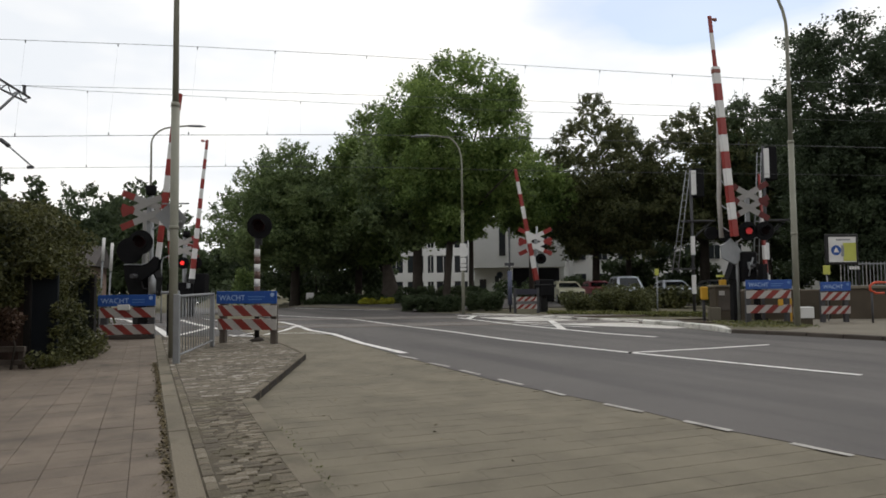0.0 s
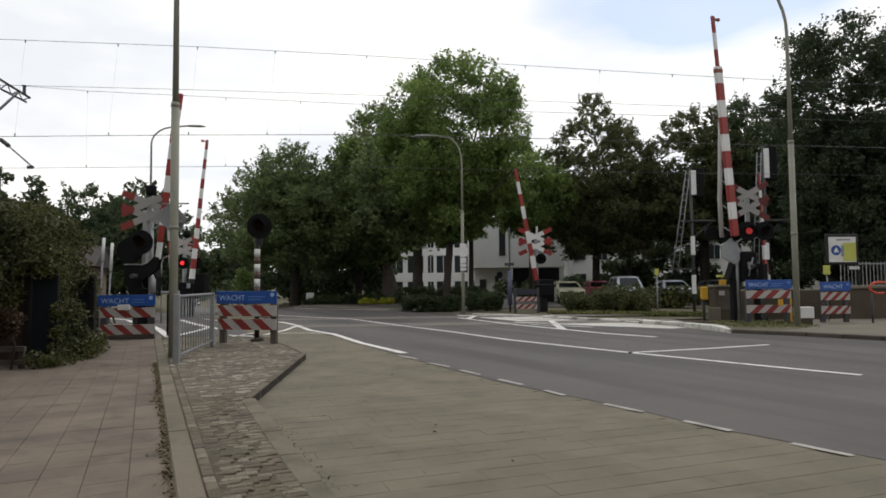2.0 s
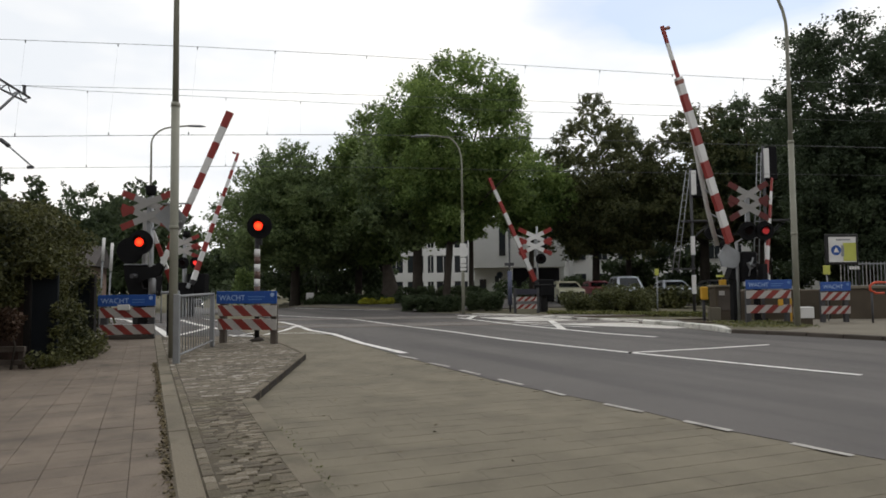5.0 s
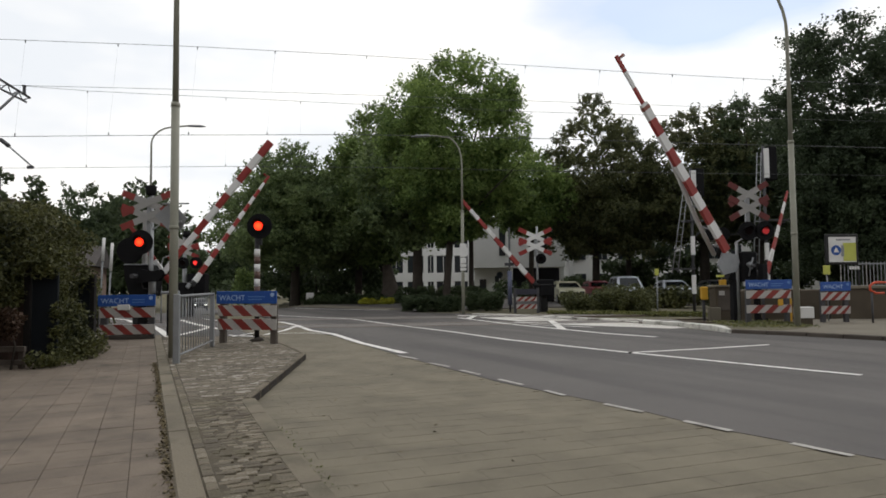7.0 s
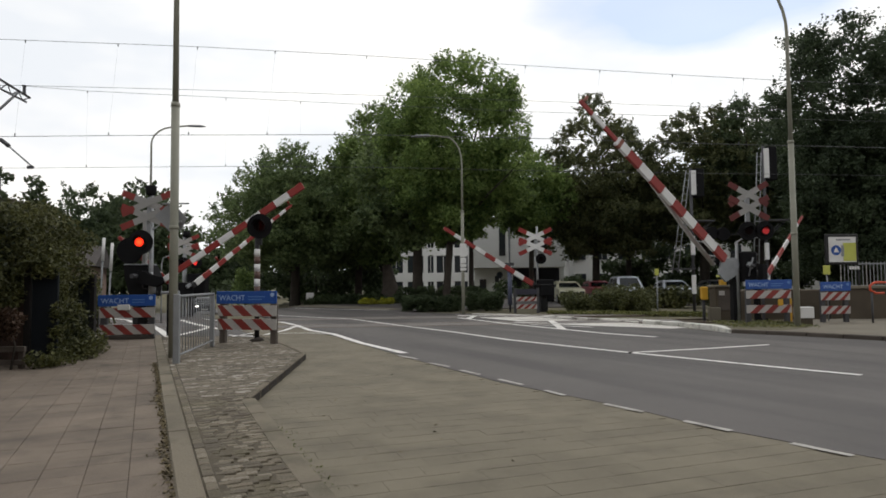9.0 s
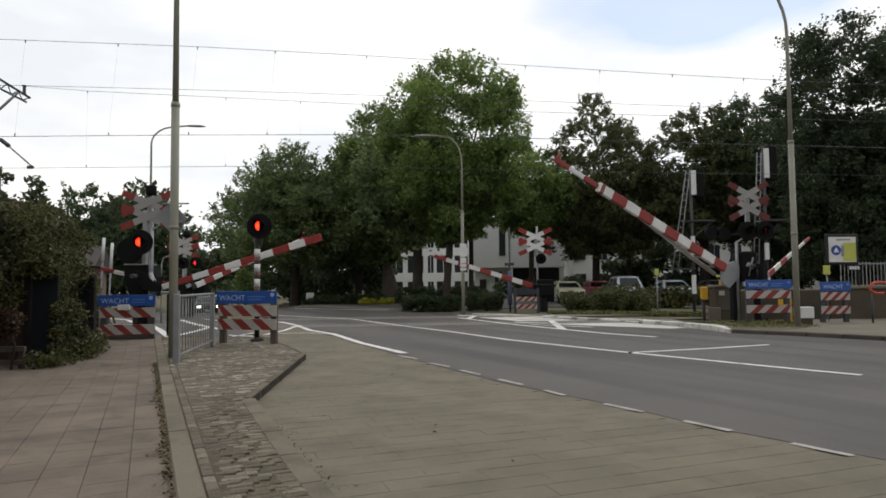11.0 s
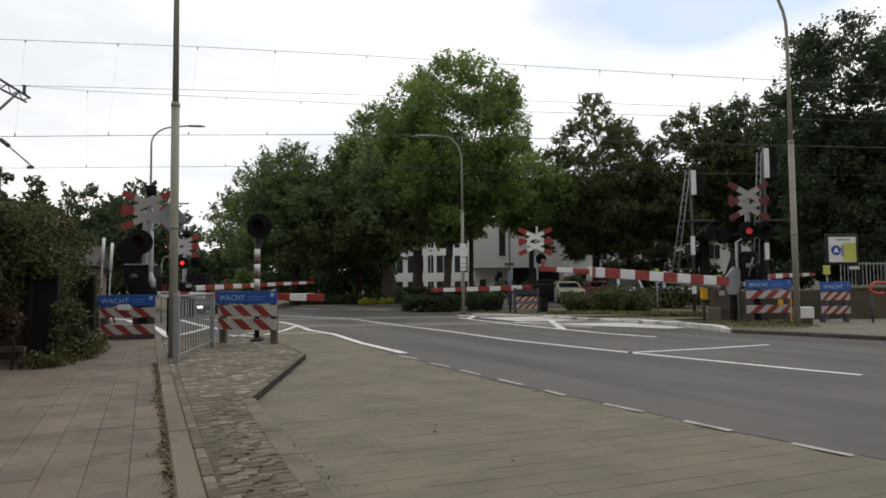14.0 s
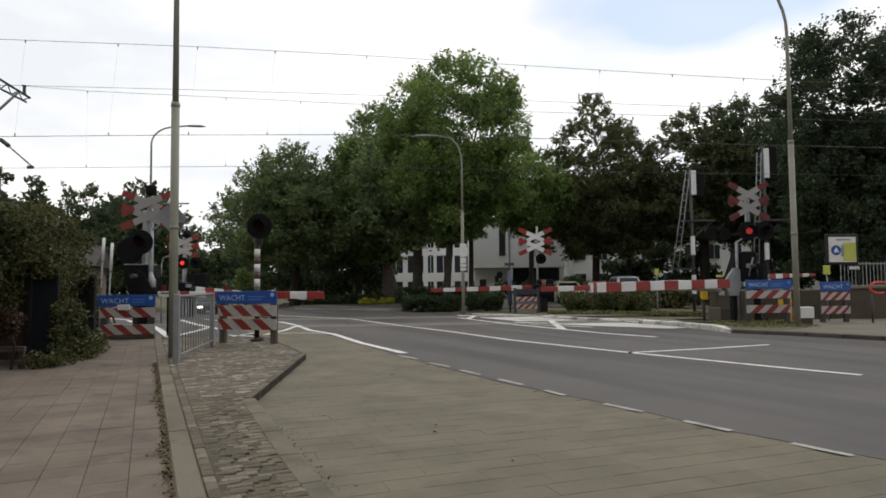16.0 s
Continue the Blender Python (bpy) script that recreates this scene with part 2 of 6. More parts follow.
LAMP_RED_DIM = lamp_glow("lit_red_lamp_dim", (0.8, 0.03, 0.035), (0.02, 0.002, 0.003), 0.05, 0.05)
HEADLIGHT = glow("headlight", (1.0, 0.97, 0.9), 2.0)
BARK = mat("bark", (0.036, 0.029, 0.023), 0.95, var=0.35, scale=3, fine=25, bump=0.6)
WOOD_OLD = mat("grey_weathered_wood", (0.088, 0.073, 0.062), 0.9, var=0.3, scale=3, fine=40, bump=0.3)
WOOD_DARK = mat("dark_fence_wood", (0.014, 0.012, 0.012), 0.85, var=0.3, scale=3, fine=30, bump=0.3)
NAVY = mat("dark_blue_panel", (0.006, 0.010, 0.015), 0.8, var=0.2, scale=3, fine=30, bump=0.1)
YELLOW = mat("yellow_paint", (0.50, 0.28, 0.02), 0.5, var=0.15, scale=3, fine=30, bump=0.05, space="object")
LIME = mat("lime_yellow", (0.43, 0.45, 0.09), 0.5, var=0.1, scale=3, fine=30, bump=0.03, space="object")
ORANGE = mat("orange_rail", (0.50, 0.07, 0.03), 0.5, var=0.15, scale=3, fine=30, bump=0.05)
STUCCO = mat("white_render", (0.66, 0.66, 0.65), 0.85, var=0.1, scale=0.4, fine=12, bump=0.15)
DARK_WALL = mat("dark_ground_floor", (0.03, 0.03, 0.045), 0.7, var=0.2, scale=1, fine=10, bump=0.1)
BRICK_FAR = mat("far_brick", (0.22, 0.15, 0.12), 0.9, var=0.2, scale=0.5, fine=14, bump=0.2)
ROOF = mat("roof_tile", (0.075, 0.07, 0.068), 0.8, var=0.25, scale=0.6, fine=14, bump=0.4)
GLASS = mat("window_glass", (0.03, 0.035, 0.04), 0.12, var=0.1, scale=0.5, fine=6, bump=0.0, spec=0.6)
CONCRETE = mat("weathered_concrete", (0.072, 0.058, 0.041), 0.9, var=0.25, scale=1.5, fine=30, bump=0.3)
PANEL = mat("crossing_panel", (0.145, 0.134, 0.124), 0.85, var=0.2, scale=1.5, fine=40, bump=0.2)
DEAD_LEAF = mat("dead_leaves", (0.096, 0.076, 0.039), 0.9, var=0.45, scale=6, fine=40, bump=0.3, island=0.8)
GRASS = leaf_mat("grass_blades", (0.05, 0.065, 0.02), (0.20, 0.20, 0.07), 1.0)
LEAF = leaf_mat("plane_leaves", (0.055, 0.10, 0.030), (0.25, 0.34, 0.10), 0.45, 0.5)
LEAF_MID = leaf_mat("lime_leaves", (0.055, 0.086, 0.04), (0.20, 0.26, 0.105), 0.45, 0.46)
LEAF_LIME = leaf_mat("light_leaves", (0.06, 0.10, 0.034), (0.25, 0.33, 0.11), 0.45, 0.5)
LEAF_DARK = leaf_mat("dark_leaves", (0.03, 0.046, 0.024), (0.10, 0.135, 0.064), 0.45, 0.4)
LEAF_DEEP = leaf_mat("deep_green_leaves", (0.024, 0.038, 0.021), (0.072, 0.10, 0.05), 0.45, 0.34)
LEAF_COPPER = leaf_mat("dull_leaves", (0.034, 0.046, 0.022), (0.155, 0.165, 0.07), 0.45, 0.45)
LEAF_HEDGE = leaf_mat("hedge_leaves", (0.012, 0.018, 0.007), (0.125, 0.128, 0.045), 1.1, 0.26)
LEAF_SHRUB = leaf_mat("shrub_leaves", (0.03, 0.037, 0.014), (0.112, 0.12, 0.044), 1.1, 0.25)
LEAF_DRY = leaf_mat("withered_brown_leaves", (0.03, 0.019, 0.013), (0.095, 0.056, 0.036), 1.1, 0.25)
FLOWER = leaf_mat("yellow_flowers", (0.25, 0.25, 0.03), (0.5, 0.5, 0.06), 1.5)


# ---- mesh helpers ----
def part(name, bm, material, parent=None, label="", at=None):
    me = bpy.data.meshes.new(name)
    bm.to_mesh(me)
    bm.free()
    me.materials.append(material)
    ob = new(name, me)
    if parent:
        ob.parent = parent
    if at:
        ob.matrix_basis = at
    if label:
        tagged(ob, label)
    return ob


def thing(name, m, label, category, group="", kind=""):
    ob = new(name)
    ob.empty_display_size = 0.2
    ob.matrix_basis = m
    return tagged(ob, label, category, group, kind)


def box(lo, hi, bm=None, bevel=0.0, m=None):
    bm = bm or bmesh.new()
    c = [(a + b) / 2 for a, b in zip(lo, hi)]
    s = [b - a for a, b in zip(lo, hi)]
    k = Matrix.Translation(c) @ Matrix.Diagonal((*s, 1))
    r = bmesh.ops.create_cube(bm, size=1, matrix=(m @ k) if m else k)
    if bevel:
        es = list({e for v in r["verts"] for e in v.link_edges})
        bmesh.ops.bevel(bm, geom=es, offset=bevel, segments=1, affect="EDGES")
    return bm


def pipe(pts, radii, bm=None, n=10, cap=True):
    """A round bar along a line of points, with a radius for each."""
    bm = bm or bmesh.new()
    pts = [Vector(p) for p in pts]
    if not hasattr(radii, "__len__"):
        radii = [radii] * len(pts)
    rings, side = [], None
    for i, p in enumerate(pts):
        d = (pts[min(i + 1, len(pts) - 1)] - pts[max(i - 1, 0)]).normalized()
        if side is None:
            side = d.cross(Vector((0, 0, 1)) if abs(d.z) < 0.9 else Vector((1, 0, 0))).normalized()
        side = (side - d * side.dot(d)).normalized()
        up = d.cross(side)
        rings.append([bm.verts.new(p + radii[i] * (math.cos(a) * side + math.sin(a) * up)) for a in [2 * math.pi * k / n for k in range(n)]])
    for a, b in zip(rings, rings[1:]):
        for k in range(n):
            bm.faces.new((a[k], a[(k + 1) % n], b[(k + 1) % n], b[k])).smooth = True
    if cap:
        bm.faces.new(rings[0][::-1])
        bm.faces.new(rings[-1])
    bmesh.ops.recalc_face_normals(bm, faces=bm.faces)
    return bm


def slab(pts, z0, z1, bm=None):
    """A flat sheet with an outline seen from above."""
    bm = bm or bmesh.new()
    lower = [bm.verts.new((x, y, z0)) for x, y in pts]
    upper = [bm.verts.new((x, y, z1)) for x, y in pts]
    bm.faces.new(upper)
    bm.faces.new(lower[::-1])
    for i in range(len(pts)):
        j = (i + 1) % len(pts)
        bm.faces.new((lower[i], lower[j], upper[j], upper[i]))
    bmesh.ops.recalc_face_normals(bm, faces=bm.faces)
    return bm


def plate(outline, y0, y1, bm=None):
    """A board standing in the xz plane, with depth along y."""
    bm = bm or bmesh.new()
    a = [bm.verts.new((x, y0, z)) for x, z in outline]
    b = [bm.verts.new((x, y1, z)) for x, z in outline]
    bm.faces.new(a)
    bm.faces.new(b[::-1])
    for i in range(len(outline)):
        j = (i + 1) % len(outline)
        bm.faces.new((a[j], a[i], b[i], b[j]))
    bmesh.ops.recalc_face_normals(bm, faces=bm.faces)
    return bm


def disc(r, y0, y1, n=28, x=0.0, z=0.0, bm=None):
    return plate([(x + r * math.cos(2 * math.pi * k / n), z + r * math.sin(2 * math.pi * k / n)) for k in range(n)], y0, y1, bm)


def stripe(pts, width, z=0.010, bm=None):
    """A painted line along points on the ground."""
    bm = bm or bmesh.new()
    pts = [Vector((x, y, 0)) for x, y in pts]
    rows = []
    for i, p in enumerate(pts):
        d = (pts[min(i + 1, len(pts) - 1)] - pts[max(i - 1, 0)]).normalized()
        s = Vector((-d.y, d.x, 0)) * width / 2
        rows.append((bm.verts.new(p + s + Vector((0, 0, z))), bm.verts.new(p - s + Vector((0, 0, z)))))
    for a, b in zip(rows, rows[1:]):
        bm.faces.new((a[1], b[1], b[0], a[0]))
    bmesh.ops.recalc_face_normals(bm, faces=bm.faces)
    for f in bm.faces:
        if f.normal.z < 0:
            f.normal_flip()
    return bm


def leaves(name, centres, size, material, parent=None, seed=1, flat=0.35):
    """Many small folded blades round given points, as one mesh."""
    rng = np.random.default_rng(seed)
    c = np.asarray(centres, float)
    k = len(c)
    nrm = rng.normal(size=(k, 3))
    nrm[:, 2] += flat * 2
    nrm /= np.linalg.norm(nrm, axis=1)[:, None]
    t = np.cross(nrm, rng.normal(size=(k, 3)))
    t /= np.linalg.norm(t, axis=1)[:, None] + 1e-9
    b = np.cross(nrm, t)
    s = size * rng.uniform(0.6, 1.35, (k, 1))
    v = np.empty((k, 4, 3))
    v[:, 0] = c - t * s * 0.62
    v[:, 1] = c + b * s * 0.36 - nrm * s * 0.1
    v[:, 2] = c + t * s * 0.62
    v[:, 3] = c - b * s * 0.36 - nrm * s * 0.1
    me = bpy.data.meshes.new(name)
    i = np.arange(k)[:, None] * 4
    f = np.concatenate([i + [0, 1, 2], i + [0, 2, 3]], axis=0)
    me.from_pydata(v.reshape(-1, 3).tolist(), [], f.tolist())
    me.materials.append(material)
    ob = new(name, me)
    if parent:
        ob.parent = parent
    return ob


def on_shells(rng, lobes, count, shell=0.55):
    """Points in the outer part of a heap of ellipsoids (x, y, z, rx, ry, rz)."""
    lob = np.asarray(lobes, float)
    area = lob[:, 3] * lob[:, 5]
    which = rng.choice(len(lob), count, p=area / area.sum())
    d = rng.normal(size=(count, 3))
    d /= np.linalg.norm(d, axis=1)[:, None]
    r = rng.uniform(shell, 1.05, (count, 1)) ** 0.7
    return lob[which, :3] + d * r * lob[which, 3:6]

# ---- ground, road and paving ----
def along(s, c):
    """A place s metres along the footpath's kerb and c metres to its right."""
    return (-1.63 - 0.415 * s + 0.91 * c, 3.99 + 0.91 * s + 0.415 * c)


def drop(x, y):
    """How far the ground falls away along the road beyond the tracks."""
    d = float(np.interp(y, [32, 39, 55, 78, 160, 260, 400], [0, 0.6, 1.08, 1.66, 3.7, 5.2, 0]))
    off = abs(x + 13.8 + 0.39 * (y - 39))
    return d * min(max((6.2 - off) / 2.4, 0.0), 1.0)


def land(xs, ys, z, bm=None):
    """A sheet of ground whose points follow the fall of the land."""
    bm = bm or bmesh.new()
    grid = [[bm.verts.new((x, y, z - drop(x, y))) for x in (xs(y) if callable(xs) else xs)] for y in ys]
    for a, b in zip(grid, grid[1:]):
        for k in range(len(a) - 1):
            bm.faces.new((a[k], a[k + 1], b[k + 1], b[k]))
    return bm


GRID_X = [-900, -400, -200, -120] + [-115 + 1.5 * i for i in range(72)] + [0, 60, 200, 900]
GRID_Y = [-500, -60, 0, 30, 32] + [34 + 2 * i for i in range(36)] + [110 + 10 * i for i in range(16)] + [300, 400, 800, 1500]
ground = part("ground", land(GRID_X, GRID_Y, -0.06), SOIL)
tagged(ground, "dark soil and rough grass around the crossing", "ground", kind="structure")

ROAD_EDGE = [(13.4, -9.8), (5.6, 1.75), (4.3, 3.75), (3.4, 5.09), (2.5, 6.29), (2.04, 7.24), (0.81, 9.09), (-0.76, 12.4), (-3.04, 17.7), (-6.3, 25.0), (-9.5, 32.0), (-9.4, 38.0)]
road_pts = ROAD_EDGE + [(-8.0, 41.0), (-2.4, 31.4), (2.2, 28.2), (3.4, 25.0), (6.6, 20.4), (7.5, 17.1), (8.8, 15.85), (9.8, 14.6), (13.0, 10.9), (24.0, -1.2), (31.4, -9.8)]
road = part("road", slab(road_pts, -0.3, 0.0), ASPHALT)
tagged(road, "worn grey asphalt road running over the level crossing", "road", kind="structure")

far_road = part("far_road", land(lambda y: [-13.8 - 0.39 * (y - 39) + c for c in (-3.6, -1.2, 1.2, 3.7)], [31.9] + [33 + 2 * i for i in range(36)] + [110 + 10 * i for i in range(15)], -0.03), ASPHALT)
tagged(far_road, "asphalt road running downhill beyond the crossing", "road", kind="structure")

far_footway = part("far_footway", slab([(-9.6, 40.2), (-8.2, 42.8), (-3.0, 36.4), (-2.2, 34.4), (-3.0, 34.0)], -0.3, 0.02), PAVE_FAR)
tagged(far_footway, "pale paved footway on the far corner", "pavement", kind="structure")

side_street = part("side_street", slab([(-8.4, 40.9), (-8.5, 52), (60, 52), (60, 44), (12, 36.5), (4.0, 35.6), (-2.3, 31.5)], -0.3, -0.004), ASPHALT)
tagged(side_street, "asphalt side street beyond the tracks", "road", kind="structure")

lines = [
    ("line_near", [(-6.09, 24.14), (-5.50, 23.06), (-4.87, 21.77), (-4.03, 19.61), (-3.04, 18.00), (-1.92, 15.22), (-0.78, 12.95)], 0.17),
    ("line_back", [(-4.92, 18.05), (-4.78, 19.72), (-4.87, 21.77)], 0.15),
    ("line_apron", [(-4.64, 18.40), (-3.85, 18.50), (-3.11, 18.01)], 0.09),
    ("line_far_edge", [(-8.06, 29.52), (-7.28, 28.87), (-6.12, 27.70), (-4.84, 26.59), (-3.72, 25.62)], 0.14),
    ("line_hatching", [(-10.47, 25.98), (-8.88, 23.28), (-7.64, 21.36), (-6.66, 19.97)], 0.22),
    ("line_hatching", [(-7.37, 18.16), (-7.48, 19.85), (-7.68, 21.37)], 0.2),
    ("line_hatching", [(-9.93, 22.25), (-8.81, 20.27), (-7.31, 17.41)], 0.2),
    ("line_hatching", [(-9.82, 26.66), (-8.80, 25.32)], 0.2),
    ("line_hatching", [(-5.92, 17.98), (-5.09, 17.50)], 0.16),
    ("line_hatching", [(-5.75, 16.88), (-5.45, 18.71)], 0.1),
    ("line_hatching", [(-14.78, 28.43), (-12.80, 26.39), (-10.48, 22.62)], 0.16),
    ("line_centre", [(-3.66, 25.56), (-1.39, 21.24), (0.23, 18.38), (1.54, 15.72), (2.61, 14.09), (3.62, 12.6), (4.53, 11.36), (5.37, 10.21), (6.0, 9.43)], 0.13),
    ("line_branch", [(3.55, 12.62), (5.3, 13.23), (6.91, 13.89)], 0.12),
    ("line_far_side", [(0.55, 25.59), (2.14, 21.6), (3.33, 19.15), (4.25, 17.3), (5.21, 16.05)], 0.17),
    ("line_arrow", [(3.8, 23.16), (3.45, 19.0)], 0.22),
    ("line_hatch", [(1.31, 27.2), (0.89, 24.6)], 0.24),
    ("line_hatch", [(0.57, 27.0), (2.75, 27.3), (4.9, 24.5), (6.9, 23.4), (7.75, 21.5)], 0.34),
    ("line_hatch", [(1.5, 25.6), (2.4, 23.9), (2.9, 22.9)], 0.18),
    ("line_hatch", [(2.83, 21.15), (4.49, 19.59)], 0.16),
    ("line_hatch", [(2.4, 22.4), (4.0, 21.2), (5.55, 20.2), (6.4, 19.9)], 0.22),
    ("line_stop", [(-8.6, 37.4), (-5.62, 35.06), (-2.7, 33.4)], 0.2),
]
for n, pts, w in lines:
    tagged(part(n, stripe(pts, w), LINE), "white road line, slightly worn", "road marking", "road markings", "structure")
DASH = [((-0.88, 12.57), (-0.50, 11.98)), ((-0.26, 11.38), (0.08, 10.83)), ((0.26, 10.40), (0.54, 9.88)), ((0.78, 9.40), (1.06, 8.87)),
        ((1.29, 8.40), (1.47, 8.02)), ((1.81, 7.45), (2.11, 6.98)), ((2.37, 6.52), (2.64, 6.07)), ((2.94, 5.60), (3.21, 5.19)), ((3.5, 4.7), (3.8, 4.25)), ((4.1, 3.8), (4.4, 3.35))]
for a, b in DASH:
    tagged(part("edge_dash", stripe([a, b], 0.082, 0.008), LINE_WORN), "short white dash along the asphalt edge", "road marking", "edge dashes", "structure")

# old paint worn to patches beside the far kerb
worn = part("painted_area", slab([(0.5, 27.9), (2.9, 27.0), (4.3, 24.4), (6.3, 21.2), (7.2, 19.2), (6.6, 18.9), (5.0, 20.1), (3.9, 21.0), (2.4, 23.6), (1.0, 26.4)], -0.1, 0.0035), PAINT_WORN)
tagged(worn, "patches of old white paint worn off the asphalt", "road marking", kind="structure")

# bed under the slab lane between island and asphalt
lane_pts = [along(-15, 0.97), along(0, 0.97), along(3.5, 0.99), (-2.2, 7.55), (-2.54, 12.3), (-3.4, 14.15), (-4.3, 16.1), (-6.6, 21.0), (-9.0, 26.0), (-6.75, 25.0)] + [(x - 0.02, y - 0.02) for x, y in ROAD_EDGE[:10][::-1]]
lane = part("slab_lane", slab(lane_pts, -0.3, -0.012), LANE_JOINT)
tagged(lane, "greenish grey lane of concrete slabs beside the asphalt", "pavement", kind="structure")
path_pts = [along(-15, -0.0), along(13.6, 0.0), along(15.5, -0.1), along(15.5, -3.4), along(-15, -3.4)]
footpath = part("footpath", slab(path_pts, -0.3, 0.108), JOINT)
tagged(footpath, "footpath of square concrete slabs", "pavement", kind="structure")
isl_pts = [along(3.3, 0.17), along(3.3, 0.86), (-2.27, 7.5), (-2.62, 12.2), (-3.45, 14.0), (-4.35, 15.85), (-5.5, 16.4), along(13.6, 0.17)]
bm = slab(isl_pts, -0.3, 0.104)
EDGE = [(-15, 0.012), (0.8, 0.012), (1.6, 0.04), (2.4, 0.068), (3.3, 0.1)]
for (s0, z0), (s1, z1) in zip(EDGE, EDGE[1:]):
    bm.faces.new([bm.verts.new((*along(s, c), z)) for s, c, z in ((s0, 0.17, 0.104), (s0, 0.80, z0), (s1, 0.80, z1), (s1, 0.17, 0.104))])
island = part("island", bm, ISLAND_JOINT)
tagged(island, "raised strip of worn cobbles between footpath and lane", "pavement", kind="structure")
deck = part("crossing_apron", slab([(-13.5, 16.6), (-6.8, 18.0), (-4.6, 16.4), (-6.6, 21.2), (-9.1, 26.4), (-12.6, 33.0), (-20, 32)], -0.3, -0.004), ASPHALT)
tagged(deck, "grey asphalt apron of the footway over the tracks", "pavement", kind="structure")
apron = part("far_pavement", slab([(7.55, 17.15), (8.86, 15.9), (9.86, 14.65), (13.1, 10.95), (24.05, -1.1), (40, 6), (26, 20), (17, 20.6), (13, 21.2), (10.8, 20.2), (8.3, 19.6)], -0.3, 0.1), PAVE_FAR)
tagged(apron, "sandy paved footway on the far side of the road", "pavement", kind="structure")


def kerb_row(name, pts, width, z0, z1, material, label, length=1.0, parent_kind="structure", face=None):
    """Kerbstones laid end to end along a line."""
    holder = thing(name, Matrix(), label, "kerb", kind=parent_kind)
    for (x0, y0), (x1, y1) in zip(pts, pts[1:]):
        d = math.hypot(x1 - x0, y1 - y0)
        k = max(1, round(d / length))
        rz = math.degrees(math.atan2(y1 - y0, x1 - x0))
        bm = box((0.01, -width, z0), (d / k - 0.01, 0, z1), bevel=0.016)
        first = part("kerbstone", bm, material, holder, at=pose(x0, y0, 0, 0, 0, rz))
        if face:
            first.data.materials.append(face)
            for p in first.data.polygons:
                p.material_index = 1 if p.normal.y < -0.9 else 0
        for i in range(1, k):
            o = new("kerbstone", first.data)
            o.parent = holder
            o.matrix_basis = pose(x0 + (x1 - x0) * i / k, y0 + (y1 - y0) * i / k, random.uniform(-0.004, 0.004), 0, 0, rz)
    return holder


kerb_row("footpath_kerb", [along(-14.145, 0.0), along(1.855, 0.0), along(13.855, 0.0)], 0.17, -0.2, 0.135, KERB, "long pale concrete kerbstones beside the footpath", 2.0)
band = thing("island_band", Matrix(), "flush concrete band along the cobbled strip, rising to the kerb", "kerb", kind="structure")
for i in range(24):
    s0, s1 = -15.384 + i * 0.782, -15.384 + (i + 1) * 0.782 - 0.008
    bm = bmesh.new()
    q = []
    for s in (s0, s1):
        zt = float(np.interp(s, [p[0] for p in EDGE], [p[1] for p in EDGE])) + 0.012
        q.append([bm.verts.new((*along(s, c), z)) for c, z in ((0.80, -0.2), (0.80, zt), (0.97, zt), (0.97, -0.2))])
    for k in range(4):
        bm.faces.new((q[0][k], q[0][(k + 1) % 4], q[1][(k + 1) % 4], q[1][k]))
    bm.faces.new(q[0][::-1])
    bm.faces.new(q[1])
    bmesh.ops.recalc_face_normals(bm, faces=bm.faces)
    bmesh.ops.bevel(bm, geom=list(bm.edges), offset=0.01, segments=1, affect="EDGES")
    part("kerbstone", bm, KERB, band)
kerb_row("island_kerb", [(-2.30, 7.46), (-2.655, 12.16)], 0.09, -0.2, 0.114, COBBLE, "worn raised kerb with a dark face at the widening of the island", 0.6, face=KERB_FACE)
kerb_row("island_end_kerb", [(-2.655, 12.165), (-3.42, 13.9), (-4.35, 15.95)], 0.09, -0.2, 0.114, COBBLE, "raised kerb round the end of the island", 1.0)
kerb_row("far_kerb", [(26.0, -3.5), (13.0, 10.9), (9.8, 14.6), (8.8, 15.85), (7.52, 17.1)], 0.16, -0.2, 0.1, KERB_DARK, "dark kerb along the far side of the road", 1.0)
kerb_row("white_kerb", [(7.5, 17.15), (7.72, 18.6), (7.3, 20.3), (6.5, 21.4)], 0.3, -0.2, 0.09, KERB_WHITE, "worn white painted kerb at the crossing", 0.8)
kerb_row("median_kerb", [(6.3, 21.6), (3.9, 26.2), (1.2, 28.0)], 0.22, -0.2, 0.05, PAINT_WORN, "worn white painted kerb beside the tracks", 0.9)

# unseen plain walls added behind and left of the camera to block low sky light
for nm, x0, y0, x1, y1, hh in (("sky_block_behind", -30, -11.5, 34, -10.5, 9.0), ("sky_block_left", -15.5, -10.5, -15.0, 12.0, 6.5)):
    w = part(nm, box((x0, y0, -0.1), (x1, y1, hh)), BRICK_FAR)
    tagged(w, "unseen plain brick wall, added to close the street and block low sky light", "wall", kind="structure")

# tracks: two pairs of rails crossing the road, ballast outside it
for nm, y0 in (("track_near", 21.9), ("track_far", 26.3)):
    tr = thing(nm, pose(0, y0, 0, 0, 0, 5.14), "railway track with steel rails let into the crossing", "railway track", "tracks", "structure")
    for dy in (-0.72, 0.72):
        part("rail", box((-60, dy - 0.035, -0.15), (60, dy + 0.035, 0.012), bevel=0.008), RAIL, tr)
    part("ballast", box((-60, -1.6, -0.3), (-14, 1.6, -0.05), box((9.5, -1.6, -0.3), (60, 1.6, -0.05))), BALLAST, tr)
    for i in range(8):
        part("panel", box((-7 + i * 1.9, -0.66, -0.2), (-7 + i * 1.9 + 1.88, 0.66, 0.006), bevel=0.01), PANEL, tr)

